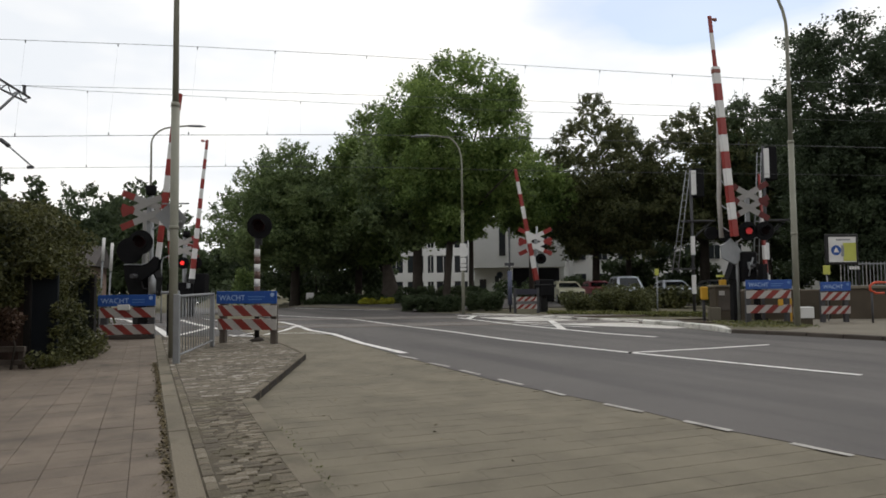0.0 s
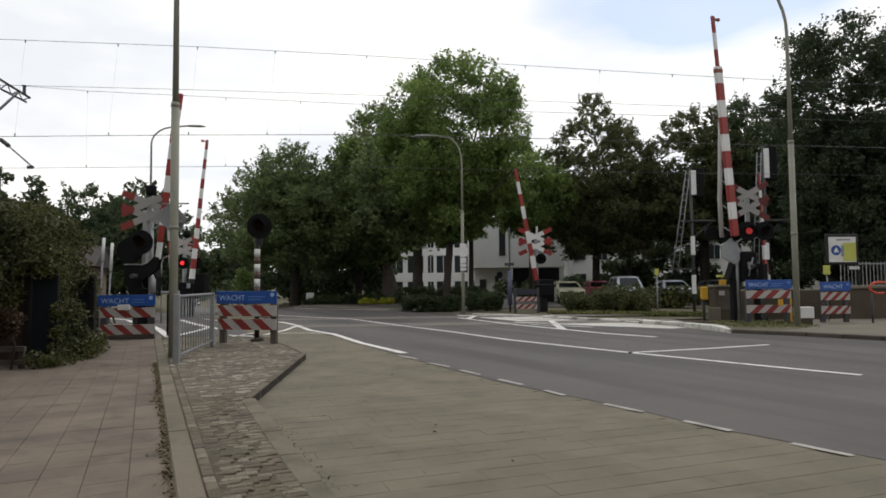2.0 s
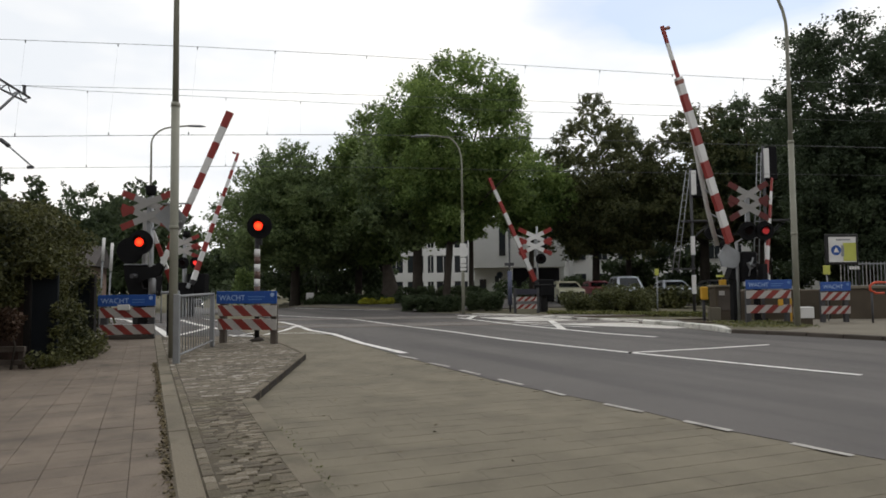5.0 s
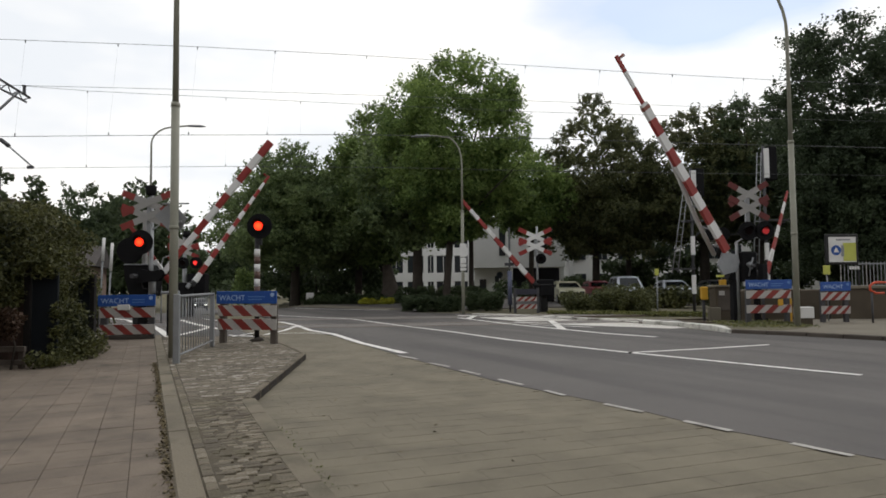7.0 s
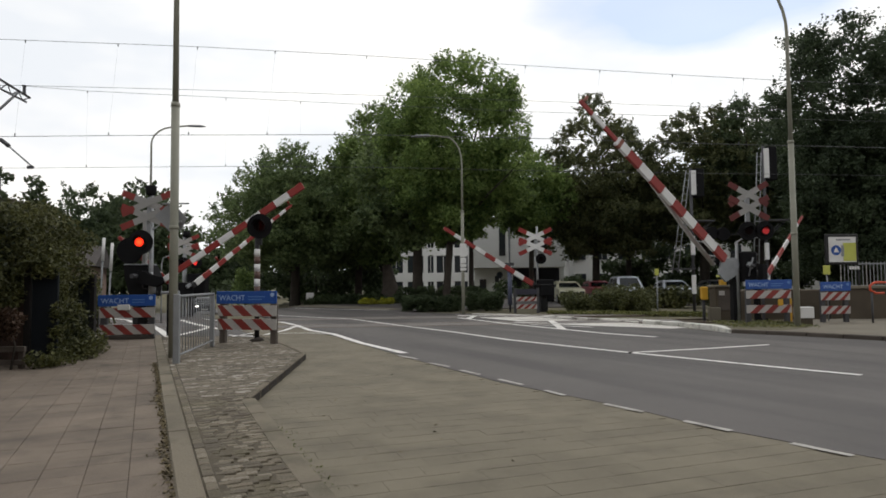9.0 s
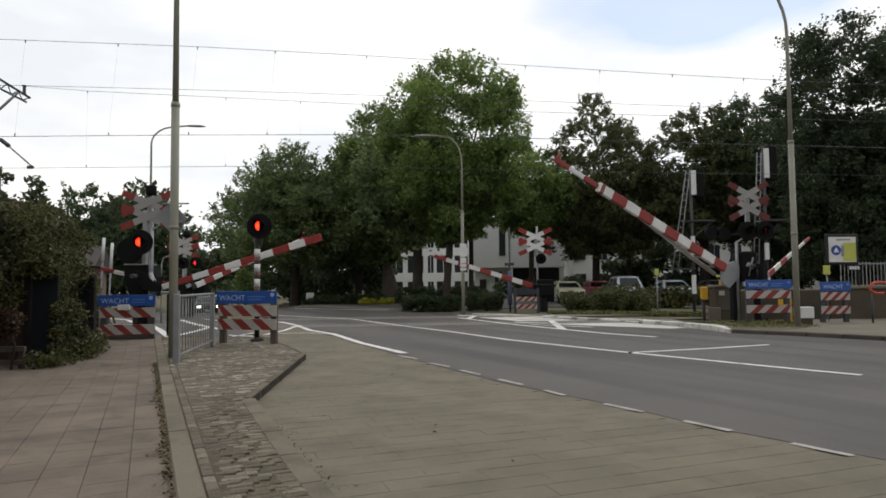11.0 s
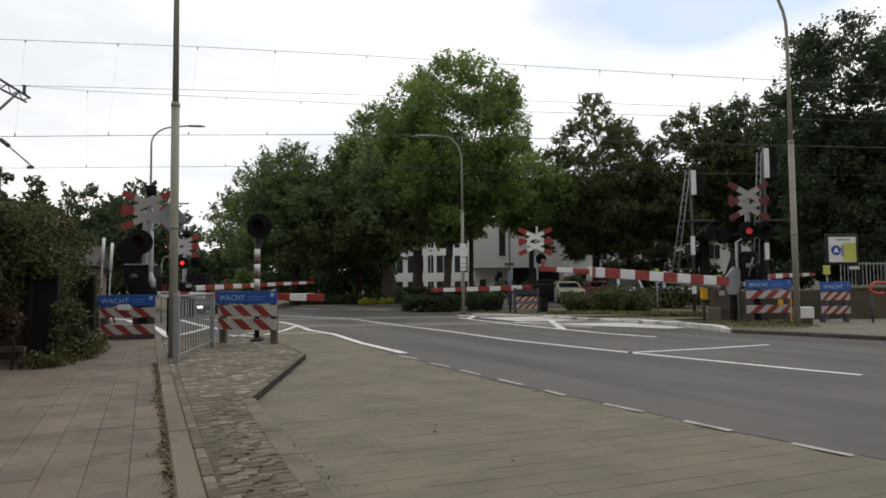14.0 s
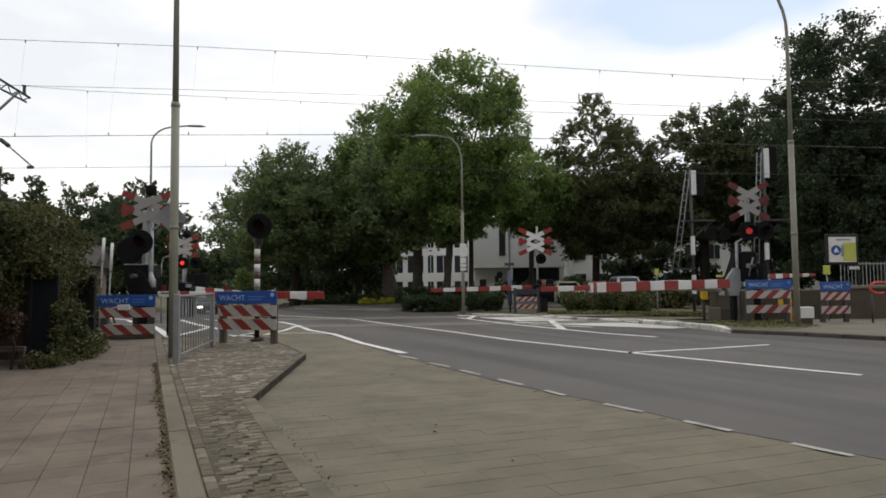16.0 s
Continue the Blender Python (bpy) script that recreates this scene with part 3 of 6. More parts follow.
# verge on the far side, with grass
verge = part("verge", slab([(7.65, 17.3), (8.35, 19.55), (10.7, 20.15), (9.9, 17.6), (8.6, 16.6)], -0.3, 0.106), SOIL)
tagged(verge, "grassy verge behind the kerb", "verge", kind="structure")


# ---- things of the crossing ----
def striped_board(w, h, holder, x, z, lean=1, n=4, a=RED, b=WHITE_DULL, y=0.0, slope=1.15):
    """A red and white barred board: a pale board and slanted red bands proud of it."""
    bd = part("board", box((x, y - 0.015, z), (x + w, y + 0.015, z + h), bevel=0.003), b, holder, "board with slanted red and white bars")
    p = w / n
    for i in range(-1, n + 2):
        x0 = x + (i - 0.25) * p
        q = [(x0, z + h), (x0 + p * 0.5, z + h), (x0 + p * 0.5 + lean * h * slope, z), (x0 + lean * h * slope, z)]
        q = [(min(max(u, x + 0.002), x + w - 0.002), v) for u, v in q]
        if abs(q[0][0] - q[1][0]) + abs(q[2][0] - q[3][0]) > 0.03 and len(set(q)) == 4:
            part("bar", plate(q, y - 0.021, y - 0.0152), a, bd)
    return bd


def lettering(body, size, at, parent, material=LETTER):
    cu = bpy.data.curves.new("lettering", "FONT")
    cu.body, cu.size, cu.extrude = body, size, 0.003
    cu.materials.append(material)
    ob = new("lettering", cu)
    dg = bpy.context.evaluated_depsgraph_get()
    me = bpy.data.meshes.new_from_object(ob.evaluated_get(dg))
    bpy.data.objects.remove(ob)
    o = new("lettering", me)
    o.parent = parent
    o.matrix_basis = at
    return o


def wait_fence(x, y, rz, w, top, label, lean=1, zbase=0.1, pale=WHITE_DULL, extra=False, gap=0.06):
    """A chicane fence: two posts, two barred boards, a blue notice on top."""
    f = thing("chicane_fence", pose(x, y, zbase, 0, 0, rz), label, "fence", "chicane fences")
    for dx in (0.09, w - 0.09):
        part("post", box((dx - 0.07, 0.02, -0.1), (dx + 0.07, 0.12, top - 0.27), bevel=0.01), WOOD_OLD if extra else DARK_STEEL, f)
    sign = part("notice", box((-0.02, -0.035, top - 0.27), (w + 0.02, 0.0, top), bevel=0.006), BLUE, f, "blue enamel notice with pale lettering")
    lettering("WACHT", 0.17, pose(0.05, -0.037, top - 0.20, 90, 0, 0), sign)
    for k, (zz, ln) in enumerate(((top - 0.13, 0.40), (top - 0.19, 0.33))):
        if w > 1.1:
            part("text_bar", box((0.76, -0.04, zz), (min(0.76 + ln, w - 0.22), -0.036, zz + 0.02)), TEXT_DIM, sign)
    part("emblem", disc(0.045, -0.041, -0.036, 16, w - 0.08, top - 0.08), LETTER if lean > 0 else TEXT_DIM, sign, "small round emblem")
    h = 0.235
    striped_board(w, h, f, 0, top - 0.31 - h, lean, 3, RED_DULL, pale)
    striped_board(w, h, f, 0, top - 0.31 - gap - 2 * h, lean, 3, RED_DULL, pale)
    return f


wait_fence(-4.99, 14.42, -14, 1.42, 1.13, "red and white barred fence with a blue notice on the island", 1, 0.12, WHITE_DULL, True)
wait_fence(-8.19, 15.5, 6, 1.27, 1.08, "red and white barred fence with a blue notice across the footpath", 1, 0.1, gap=0.165)
wait_fence(8.83, 19.0, 8, 1.42, 1.28, "red and white barred fence with a blue notice on the verge", -1, 0.1, gap=0.19)
wait_fence(11.18, 19.3, 6, 0.92, 1.2, "short red and white barred fence with a blue notice", -1, 0.1, gap=0.17)
mound = part("earth_mound", pipe([(-8.3, 15.62, 0.08), (-7.9, 15.6, 0.12), (-7.2, 15.66, 0.13), (-6.85, 15.72, 0.06)], [0.05, 0.12, 0.13, 0.05], n=9), BARK)
tagged(mound, "low dark ridge of earth under the barred fence", "earth")
paper = part("paper_note", box((-7.76, 15.505, 0.82), (-7.48, 15.56, 0.95)), WHITE)
tagged(paper, "small white paper note fixed under the blue notice", "note")


def st_andrew(holder, x, y, z, w, red=RED, white=WHITE_DULL, rise=0.195):
    """The double crossing sign: a full cross over half a cross, pale with red ends."""
    cr = part("cross_backing", box((x - 0.05, y + 0.02, z - 0.75), (x + 0.05, y + 0.06, z + 0.35)), GREY, holder)
    h = w * rise

    def limb(x0, z0, x1, z1, t, dy):
        d = Vector((x1 - x0, z1 - z0)).normalized()
        n = Vector((-d.y, d.x)) * t / 2
        for a, b, m, nm in ((0, 0.24, red, "red_end"), (0.24, 0.76, white, "white_middle"), (0.76, 1, red, "red_end")):
            p, q = Vector((x0, z0)).lerp(Vector((x1, z1)), a), Vector((x0, z0)).lerp(Vector((x1, z1)), b)
            part(nm, plate([tuple(p + n), tuple(q + n), tuple(q - n), tuple(p - n)], y - dy - 0.012, y - dy), m, cr)

    t = w * (0.145 if rise > 0.2 else 0.125)
    for i, zc in enumerate((z + h * 0.78, z - h * 0.78)):
        limb(x - w / 2, zc + h * 1.2, x + w / 2, zc - h * 1.2, t, 0.034 * i)
        limb(x - w / 2, zc - h * 1.2, x + w / 2, zc + h * 1.2, t, 0.034 * i + 0.016)
    return cr


FLASHERS = []


def signal_head(holder, x, y, z, r, lamp, phase, hood=True):
    """A round black target with a hooded red lamp; an added disc, glowing on one face, turns over to make it flash."""
    tg = part("target_board", disc(r, y, y + 0.03, 32, x, z), BLACK_MATT, holder, "round black target board")
    part("rim", disc(r * 0.5, y - 0.05, y - 0.001, 28, x, z), BLACK_MATT, tg)
    part("lens", disc(r * 0.38, y - 0.056, y - 0.05, 28, x, z), LENS_OFF, tg, "dark red lens")
    if hood:
        bm = bmesh.new()
        k = 14
        for i in range(k):
            a0, a1 = [math.pi * (0.02 + 0.96 * q / k) for q in (i, i + 1)]
            for rr, flip in ((0.52, 1), (0.49, -1)):
                q = [(x + r * rr * math.cos(a), yy, z + r * rr * math.sin(a)) for a, yy in ((a0, y), (a1, y), (a1, y - 0.17 * math.sin(a1) - 0.03), (a0, y - 0.17 * math.sin(a0) - 0.03))]
                bm.faces.new([bm.verts.new(v) for v in q[::flip]])
        part("hood", bm, BLACK_MATT, tg, "black sheet hood")
    # added disc: glowing front for lit, dark back for unlit
    bm = disc(r * 0.36, -0.004, 0.0, 24)
    bulb = part("lamp_disc", bm, LENS_OFF, tg, "added disc, glowing red on one face, turned over to flash the lamp", pose(x, y - 0.075, z))
    bulb.data.materials.append(lamp)
    for f in bulb.data.polygons:
        f.material_index = 1 if f.normal.y < -0.5 else 0
    FLASHERS.append((bulb, (x, y - 0.075, z), phase))
    return tg


ARMS = []


def barrier(x, y, z, rz, length, r0, r1, bands, label, rows, skirt=False, group="barriers", machine=True, wt=True, root=0.1, thin=0, sag=0.0, foot=(0.0, 0.0), bracket=BLACK_MATT, stem=0.12):
    """A half barrier: pedestal, machine and a tapered boom of red and white lengths that turns on its pin."""
    b = thing("barrier", pose(x, y, 0, 0, 0, rz), label, "barrier", group)
    if machine:
        part("pedestal", box((-0.22 + foot[0], 0.12 + foot[1], -0.05), (0.14 + foot[0], 0.42 + foot[1], z - 0.3), bevel=0.02), BLACK, b)
        part("machine_box", box((-0.42, 0.1, z - 0.42), (0.3, 0.62, z + 0.12), bevel=0.04), BLACK_MATT, b, "black barrier machine housing")
        part("machine_lid", box((-0.43, 0.09, z + 0.12), (0.31, 0.63, z + 0.15), bevel=0.012), BLACK, b)
    else:
        part("pedestal", box((-stem + foot[0], 0.3 - stem * 0.8, -0.05), (stem + foot[0], 0.3 + stem * 0.8, z + 0.05), bevel=0.02), BLACK_MATT, b)
    boom = part("boom", box((-0.1, -0.06, -0.07), (0.12, 0.06, 0.07), bevel=0.01), GREY, b, "tapered boom with red and white bands", pose(0, 0, z))
    for i in range(bands):
        a0, a1 = root + (length - root) * i / bands, root + (length - root) * (i + 1) / bands
        ra, rb = [r0 + (r1 - r0) * a / length for a in (a0, a1)]
        if thin:
            ra = rb = r1 if i >= bands - thin else r0
        bm = bmesh.new()
        v = [[bm.verts.new((a, sy * 0.45 * r, sz * r - sag)) for sy, sz in ((-1, -1), (-1, 1), (1, 1), (1, -1))] for a, r in ((a0, ra), (a1, rb))]
        for k in range(4):
            bm.faces.new((v[0][k], v[0][(k + 1) % 4], v[1][(k + 1) % 4], v[1][k]))
        bm.faces.new(v[0][::-1])
        bm.faces.new(v[1])
        bmesh.ops.recalc_face_normals(bm, faces=bm.faces)
        bmesh.ops.bevel(bm, geom=list(bm.edges), offset=0.012, segments=1, affect="EDGES")
        part("band", bm, RED if (bands - 1 - i) % 2 == 0 else WHITE, boom)
    if sag > 0.3:
        for sy in ((-0.34,) if skirt else (-0.1, 0.06)):
            part("bracket_plate", plate([(-0.14, 0.08), (0.02, 0.15), (0.2, 0.06), (root * 0.75, -sag * 0.55), (root + 0.06, -sag + r0 * 0.9), (root + 0.04, -sag - r0 * 0.9), (root * 0.5, -sag - r0 * 0.7), (0.1, -sag * 0.75), (-0.12, -0.14)], sy, sy + 0.04), bracket, boom, "steel side plate carrying the boom below its pin")
        part("pin", pipe([(0, -0.34, 0), (0, 0.16, 0)], 0.06, n=12), DARK_STEEL, boom)
    elif root > 0.15:
        part("boom_bracket", box((0.1, -r0 * 0.6, -r0 * 0.9 - sag), (root + 0.02, r0 * 0.6, r0 * 0.9 - sag), bevel=0.015), BLACK, boom, "dark steel bracket holding the boom")
    if wt:
        part("counterweight", plate([(0.50, -0.06), (0.94, -0.48), (0.74, -0.94), (0.36, -0.95), (0.10, -0.44), (0.24, -0.10)], -0.26, -0.19), GREY, boom, "grey steel weight plate")
    if skirt:
        part("brace", pipe([(1.0, -0.34, -0.2 - sag), (2.2, -0.34, -0.12 - sag), (4.7, -0.06, -0.05 - sag)], 0.07, n=8), WHITE_DULL, boom, "pale brace spread beside the boom")
        for q in (1.1, 1.8, 2.6, 3.4):
            part("brace_tie", pipe([(q, -0.05, -sag), (q + 0.25, -0.46 + 0.09 * q, -0.11 - sag)], 0.025, n=6), GREY, boom)
        part("sleeve", box((length - 0.6 * thin - 0.05, -0.07, -0.15 - sag), (length - 0.6 * thin + 0.1, 0.07, 0.15 - sag), bevel=0.02), BROWN_BAND, boom, "faded red clamp joining the two lengths of the boom")
    ARMS.append((boom, z, rows))
    return b, boom


T_NR = [(0, 83.45), (3.2, 84.62), (3.5, 82.22), (4.0, 77.41), (6.5, 56.32), (7, 53.0), (7.5, 48.98), (8, 45.46), (8.5, 42.24), (9, 38.92), (11.5, 21.25), (12.5, 13.58), (13, 10.47), (13.5, 6.87), (14.0, 3.26), (14.3, 1.14), (14.6, -0.3), (14.8, -0.6), (16, -0.7)]
T_NL = [(0, 83.41), (3.2, 82.32), (3.5, 81.22), (4.0, 76.05), (6.5, 54.2), (7, 50.26), (7.5, 46.81), (9, 33.48), (11.5, 12.34), (12.5, 3.88), (13.2, 0.22), (13.8, -1.59), (16, -0.9)]
T_FL = [(0, 84), (3.2, 84), (4.0, 79), (6.5, 58), (7, 54), (7.5, 50), (9, 38), (11.5, 19.3), (12.5, 13.6), (13, 9.5), (13.5, 5.6), (14, 2), (14.5, -1.8), (14.85, -4.8), (16, -5.5)]
T_FR = [(0, 78), (3.2, 78), (4.0, 72.5), (7, 44), (9, 28), (11.5, 11.5), (12.5, 5.5), (13.0, 2.5), (13.5, 0), (13.9, -0.5), (16, -0.5)]
T_PR = [(0, 94), (3.2, 94), (4.0, 88), (6.3, 69), (7, 61), (9, 39), (11.3, 22), (12.0, 16.5), (13, 8), (13.8, 2), (14.2, 1), (16, 1)]
T_PL = [(0, 86), (3.2, 86), (4.0, 80), (7, 55), (9, 43), (11.3, 9), (12.0, -6), (12.6, -18), (16, -18)]

barrier(-8.257, 17.6, 1.648, -2.4, 5.08, 0.07, 0.10, 10, "half barrier with red and white boom beside the footpath", T_NL, machine=False, wt=False, root=0.52, sag=0.48)
nr, nr_boom = barrier(9.87, 20.9, 1.832, 205.5, 8.06, 0.138, 0.07, 13, "long half barrier with a braced red and white boom", T_NR, True, machine=False, root=1.0, thin=3, sag=0.547, foot=(-0.2, 0.0))
part("tip_lamp", pipe([(7.95, 0, -0.547), (7.95, 0, -0.29)], [0.03, 0.06], n=8), BROWN_BAND, nr_boom, "small lamp on the boom's tip")
fl, fl_boom = barrier(-10.94, 27.91, 1.36, 47, 6.5, 0.12, 0.06, 14, "half barrier with red and white boom beyond the tracks", T_FL, wt=False, root=0.3, foot=(-0.24, 0.256), sag=0.12)
part("tip_lamp", pipe([(6.4, 0, -0.08), (6.4, 0, 0.0), (6.4, 0, 0.01), (6.4, 0, 0.13), (6.4, 0, 0.16)], [0.02, 0.02, 0.05, 0.05, 0.02], n=8), RED, fl_boom, "small lamp on the boom's tip")
part("boom_lamp", pipe([(1.75, 0, -0.03), (1.75, 0, 0.06), (1.75, 0, 0.07), (1.75, 0, 0.2), (1.75, 0, 0.23)], [0.02, 0.02, 0.055, 0.055, 0.02], n=8), RED, fl_boom, "small lamp on the boom")
barrier(4.57, 31.5, 1.11, 208, 5.8, 0.13, 0.08, 9, "half barrier with red and white boom on the far road side", T_FR, wt=False, root=0.35)
barrier(10.67, 21.5, 1.48, 36, 3.4, 0.09, 0.05, 7, "short footway barrier with red and white boom on the far footway", T_PR, machine=False, wt=False)
barrier(-7.63, 18.35, 1.38, 184, 2.05, 0.075, 0.05, 5, "short footway barrier with red and white boom", T_PL, machine=False, wt=False, stem=0.05)

# crossing signals
s = thing("crossing_signal", pose(-8.03, 17.75, 0), "crossing sign with one red lamp on a grey mast", "railway signal", "crossing signals")
part("mast", pipe([(0.05, 0, -0.1), (0.05, 0, 3.9)], 0.06, n=12), GALV, s)
part("bell", pipe([(0.04, 0, 3.85), (0.03, 0, 3.9), (0.02, 0, 4.12), (0.02, 0, 4.14)], [0.08, 0.12, 0.16, 0.1], n=12), BLACK_MATT, s, "black bell housing")
# duller red and white: the sign's shade is put into its colours
st_andrew(s, 0.0, -0.1, 3.45, 1.42, RED_DULL, SIGN_DULL, 0.172)
signal_head(s, -0.11, -0.3, 2.56, 0.33, LAMP_RED, 0)
part("rear_target", disc(0.36, 0.12, 0.16, 32, -0.60, 2.36), BLACK_MATT, s, "second black target board turned to the footpath")
part("rear_mast", pipe([(-0.30, 0.36, 0.0), (-0.28, 0.36, 3.5)], 0.07, n=12), SIGN_DULL, s, "pale rear mast")
part("cabinet", plate([(-0.74, 1.95), (-0.70, 1.62), (-0.56, 1.1), (0.10, 1.1), (0.16, 1.62), (0.02, 1.95)], 0.06, 0.5), BLACK_MATT, s, "black machine cabinet")
part("cabinet_lid", box((-0.72, 0.03, 1.955), (-0.02, 0.53, 1.99), bevel=0.012), GREY, s, "grey edge of the cabinet's lid")
part("cabinet_lock", disc(0.04, 0.03, 0.058, 14, -0.42, 1.68), GREY, s)
part("cabinet_pipe", pipe([(-0.34, 0.02, 1.8), (-0.24, 0.0, 1.62), (-0.16, 0.02, 1.32), (0.14, 0.02, 1.28), (0.24, 0.0, 1.2)], 0.022, n=6), DARK_STEEL, s)
part("cabinet_foot", box((-0.5, 0.1, -0.1), (0.0, 0.4, 1.1), bevel=0.03), BLACK, s)
part("mast_foot", pipe([(0.05, -0.02, 1.75), (0.10, -0.04, 1.52), (0.13, -0.04, 1.18)], [0.05, 0.11, 0.07], n=8), GALV, s, "pale fitting low on the mast")
part("arm_bracket", pipe([(0.06, -0.02, 2.9), (0.3, -0.05, 3.05)], 0.02, n=6), GALV, s)

s = thing("crossing_signal", pose(9.85, 21.0, 0), "crossing sign with a pair of red lamps on a grey mast", "railway signal", "crossing signals")
part("mast", pipe([(-0.35, 0, 0.0), (-0.35, 0, 2.6), (0.0, 0, 2.8), (0.0, 0, 4.1)], 0.05, n=12), GALV, s)
st_andrew(s, 0.03, -0.1, 3.92, 1.26, RED_DARK, SIGN_DULL, 0.232)
signal_head(s, -0.10, -0.3, 2.94, 0.30, LAMP_RED_DIM, 1)
signal_head(s, 0.43, -0.3, 2.94, 0.30, LAMP_RED_DIM, 0)
part("crossbar", box((-0.35, -0.1, 2.88), (0.5, -0.04, 2.95)), BLACK, s)
part("cabinet", box((-0.26, -0.1, 1.32), (0.26, 0.4, 2.3), bevel=0.05), BLACK_MATT, s, "black machine cabinet")
part("machine_housing", plate([(-0.64, 1.4), (-0.58, 1.52), (-0.34, 2.2), (-0.28, 2.24), (-0.28, 1.4)], 0.02, 0.45), BLACK_MATT, s, "black sloping machine housing")
part("cabinet_foot", box((-0.5, -0.02, 0.0), (-0.27, 0.3, 1.4), bevel=0.03), BLACK_MATT, s)
part("cabinet_strut", pipe([(-0.05, -0.14, 1.5), (0.1, -0.14, 2.1)], 0.025, n=6), GREY, s)
for dx, dz in ((-1.0, 2.93), (-0.62, 2.9)):
    part("rear_lamp", disc(0.22, 0.3, 0.42, 24, dx, dz), BLACK_MATT, s, "black lamp housing turned away")
part("rear_bar", box((-1.0, 0.42, 2.86), (0.0, 0.47, 2.92)), BLACK, s)

s = thing("crossing_signal", pose(-11.14, 28.9, 0), "crossing sign with a pair of red lamps beyond the tracks", "railway signal", "crossing signals")
part("mast", pipe([(-0.36, 0, -0.1), (-0.36, 0, 3.6)], 0.09, n=12), GALV, s)
st_andrew(s, -0.36, -0.1, 3.1, 1.36, RED, WHITE_DULL, 0.18)
part("bell", pipe([(-0.28, 0, 3.5), (-0.28, 0, 3.55), (-0.28, 0, 3.8)], [0.08, 0.17, 0.14], n=12), BLACK_MATT, s, "black bell housing")
signal_head(s, -0.32, -0.3, 2.37, 0.26, LAMP_RED_SMALL, 1)
signal_head(s, 0.25, -0.3, 2.37, 0.26, LAMP_RED_SMALL, 0)
part("cabinet", box((-0.2, -0.15, 0.9), (0.6, 0.4, 1.9), bevel=0.04), BLACK_MATT, s, "black machine cabinet")
part("cabinet_foot", box((-0.22, -0.05, -0.1), (0.0, 0.3, 0.9), bevel=0.03), BLACK, s)

s = thing("crossing_signal", pose(4.52, 31.9, 0), "crossing sign on a grey mast beyond the tracks", "railway signal", "crossing signals")
part("mast", pipe([(0.1, 0, -0.1), (0.1, 0, 4.1)], 0.055, n=12), GALV, s)
st_andrew(s, 0.0, -0.1, 3.35, 1.6, RED, WHITE)
signal_head(s, 0.25, -0.25, 2.5, 0.26, LAMP_RED_DIM, 2)
part("cabinet", box((0.05, -0.1, 0.4), (0.9, 0.4, 1.5), bevel=0.05), BLACK_MATT, s, "black machine cabinet")
part("cabinet_foot", box((0.1, 0.0, -0.1), (0.6, 0.3, 0.4), bevel=0.03), BLACK, s)

# small road signal on a banded post, on the island
s = thing("warning_light", pose(-4.25, 14.85, 0.1), "red warning lamp on a red and white banded post", "railway signal")
part("foot", pipe([(0, 0, 0), (0.01, 0, 0.05), (0, 0, 0.09)], [0.17, 0.14, 0.08], n=9), BARK, s, "dark crumbling lump of asphalt round the post's foot")
part("post", pipe([(0, 0, 0), (0, 0, 2.4)], 0.055, n=14), BLACK, s)
for i in range(9):
    part("band", pipe([(0, 0, 2.1 - 0.17 * (i + 1)), (0, 0, 2.1 - 0.17 * i)], 0.066, n=16), WHITE if i % 2 == 0 else BAND_BROWN, s)
signal_head(s, 0.07, -0.1, 2.62, 0.285, LAMP_RED, 3)
part("target_bracket", box((0.0, -0.08, 2.2), (0.1, 0.05, 2.7)), BLACK, s)


# ---- lamp posts, wires and street things ----
def lamp_post(x, y, z, h, r, reach, rz, label, head=1.1, bend=0.09, joint=0.58, group="street lamps"):
    p = thing("street_lamp", pose(x, y, z, 0, 0, rz), label, "street lamp", group)
    part("lower_post", pipe([(0, 0, -0.2), (0, 0, h * joint)], [r, r * 0.93], n=16), POLE, p)
    part("collar", pipe([(0, 0, h * joint - 0.05), (0, 0, h * joint + 0.03)], [r * 1.06, r * 0.98], n=16), POLE, p)
    part("ring", pipe([(0, 0, h * 0.25), (0, 0, h * 0.25 + 0.07)], r * 1.1, n=16), POLE, p)
    arc = [(0, 0, h * joint), (0, 0, h * (1 - bend))]
    for i in range(1, 9):
        a = i / 8 * radians(78)
        arc.append((reach * 0.5 * (1 - math.cos(a)), 0, h * (1 - bend) + h * bend * math.sin(a)))
    arc.append((reach * 0.9, 0, h * 1.008))
    part("upper_post", pipe(arc, [r * 0.72, r * 0.55] + [r * 0.5] * 9, n=14), POLE, p)
    bm = bmesh.new()
    pipe([(reach * 0.88, 0, h * 1.006), (reach * 0.88 + head * 0.15, 0, h * 1.008), (reach * 0.88 + head * 0.7, 0, h * 1.004), (reach * 0.88 + head, 0, h * 1.0)], [0.05, 0.1, 0.11, 0.04], bm, 12)
    for v in bm.verts:
        v.co.z = h * 1.005 + (v.co.z - h * 1.005) * 0.55
    part("lamp_head", bm, GREY, p, "flat grey lantern head")
    return p


lamp_post(-4.84, 11.67, 0.1, 9.2, 0.078, 2.2, 35, "tall grey-green street lamp post on the island", 1.1, 0.17, 0.498)
lamp_post(9.63, 17.77, 0.1, 10.0, 0.082, 3.0, 180, "tall grey-green street lamp post beside the far kerb", 1.1, 0.185, 0.508)
lamp_post(0.86, 28.4, -0.03, 7.85, 0.072, 1.5, 180, "grey street lamp post beyond the tracks", 0.9, 0.15)
lamp_post(-14.0, 31.0, -0.05, 9.05, 0.08, 2.0, 0, "slim grey street lamp beyond the tracks", 0.85)

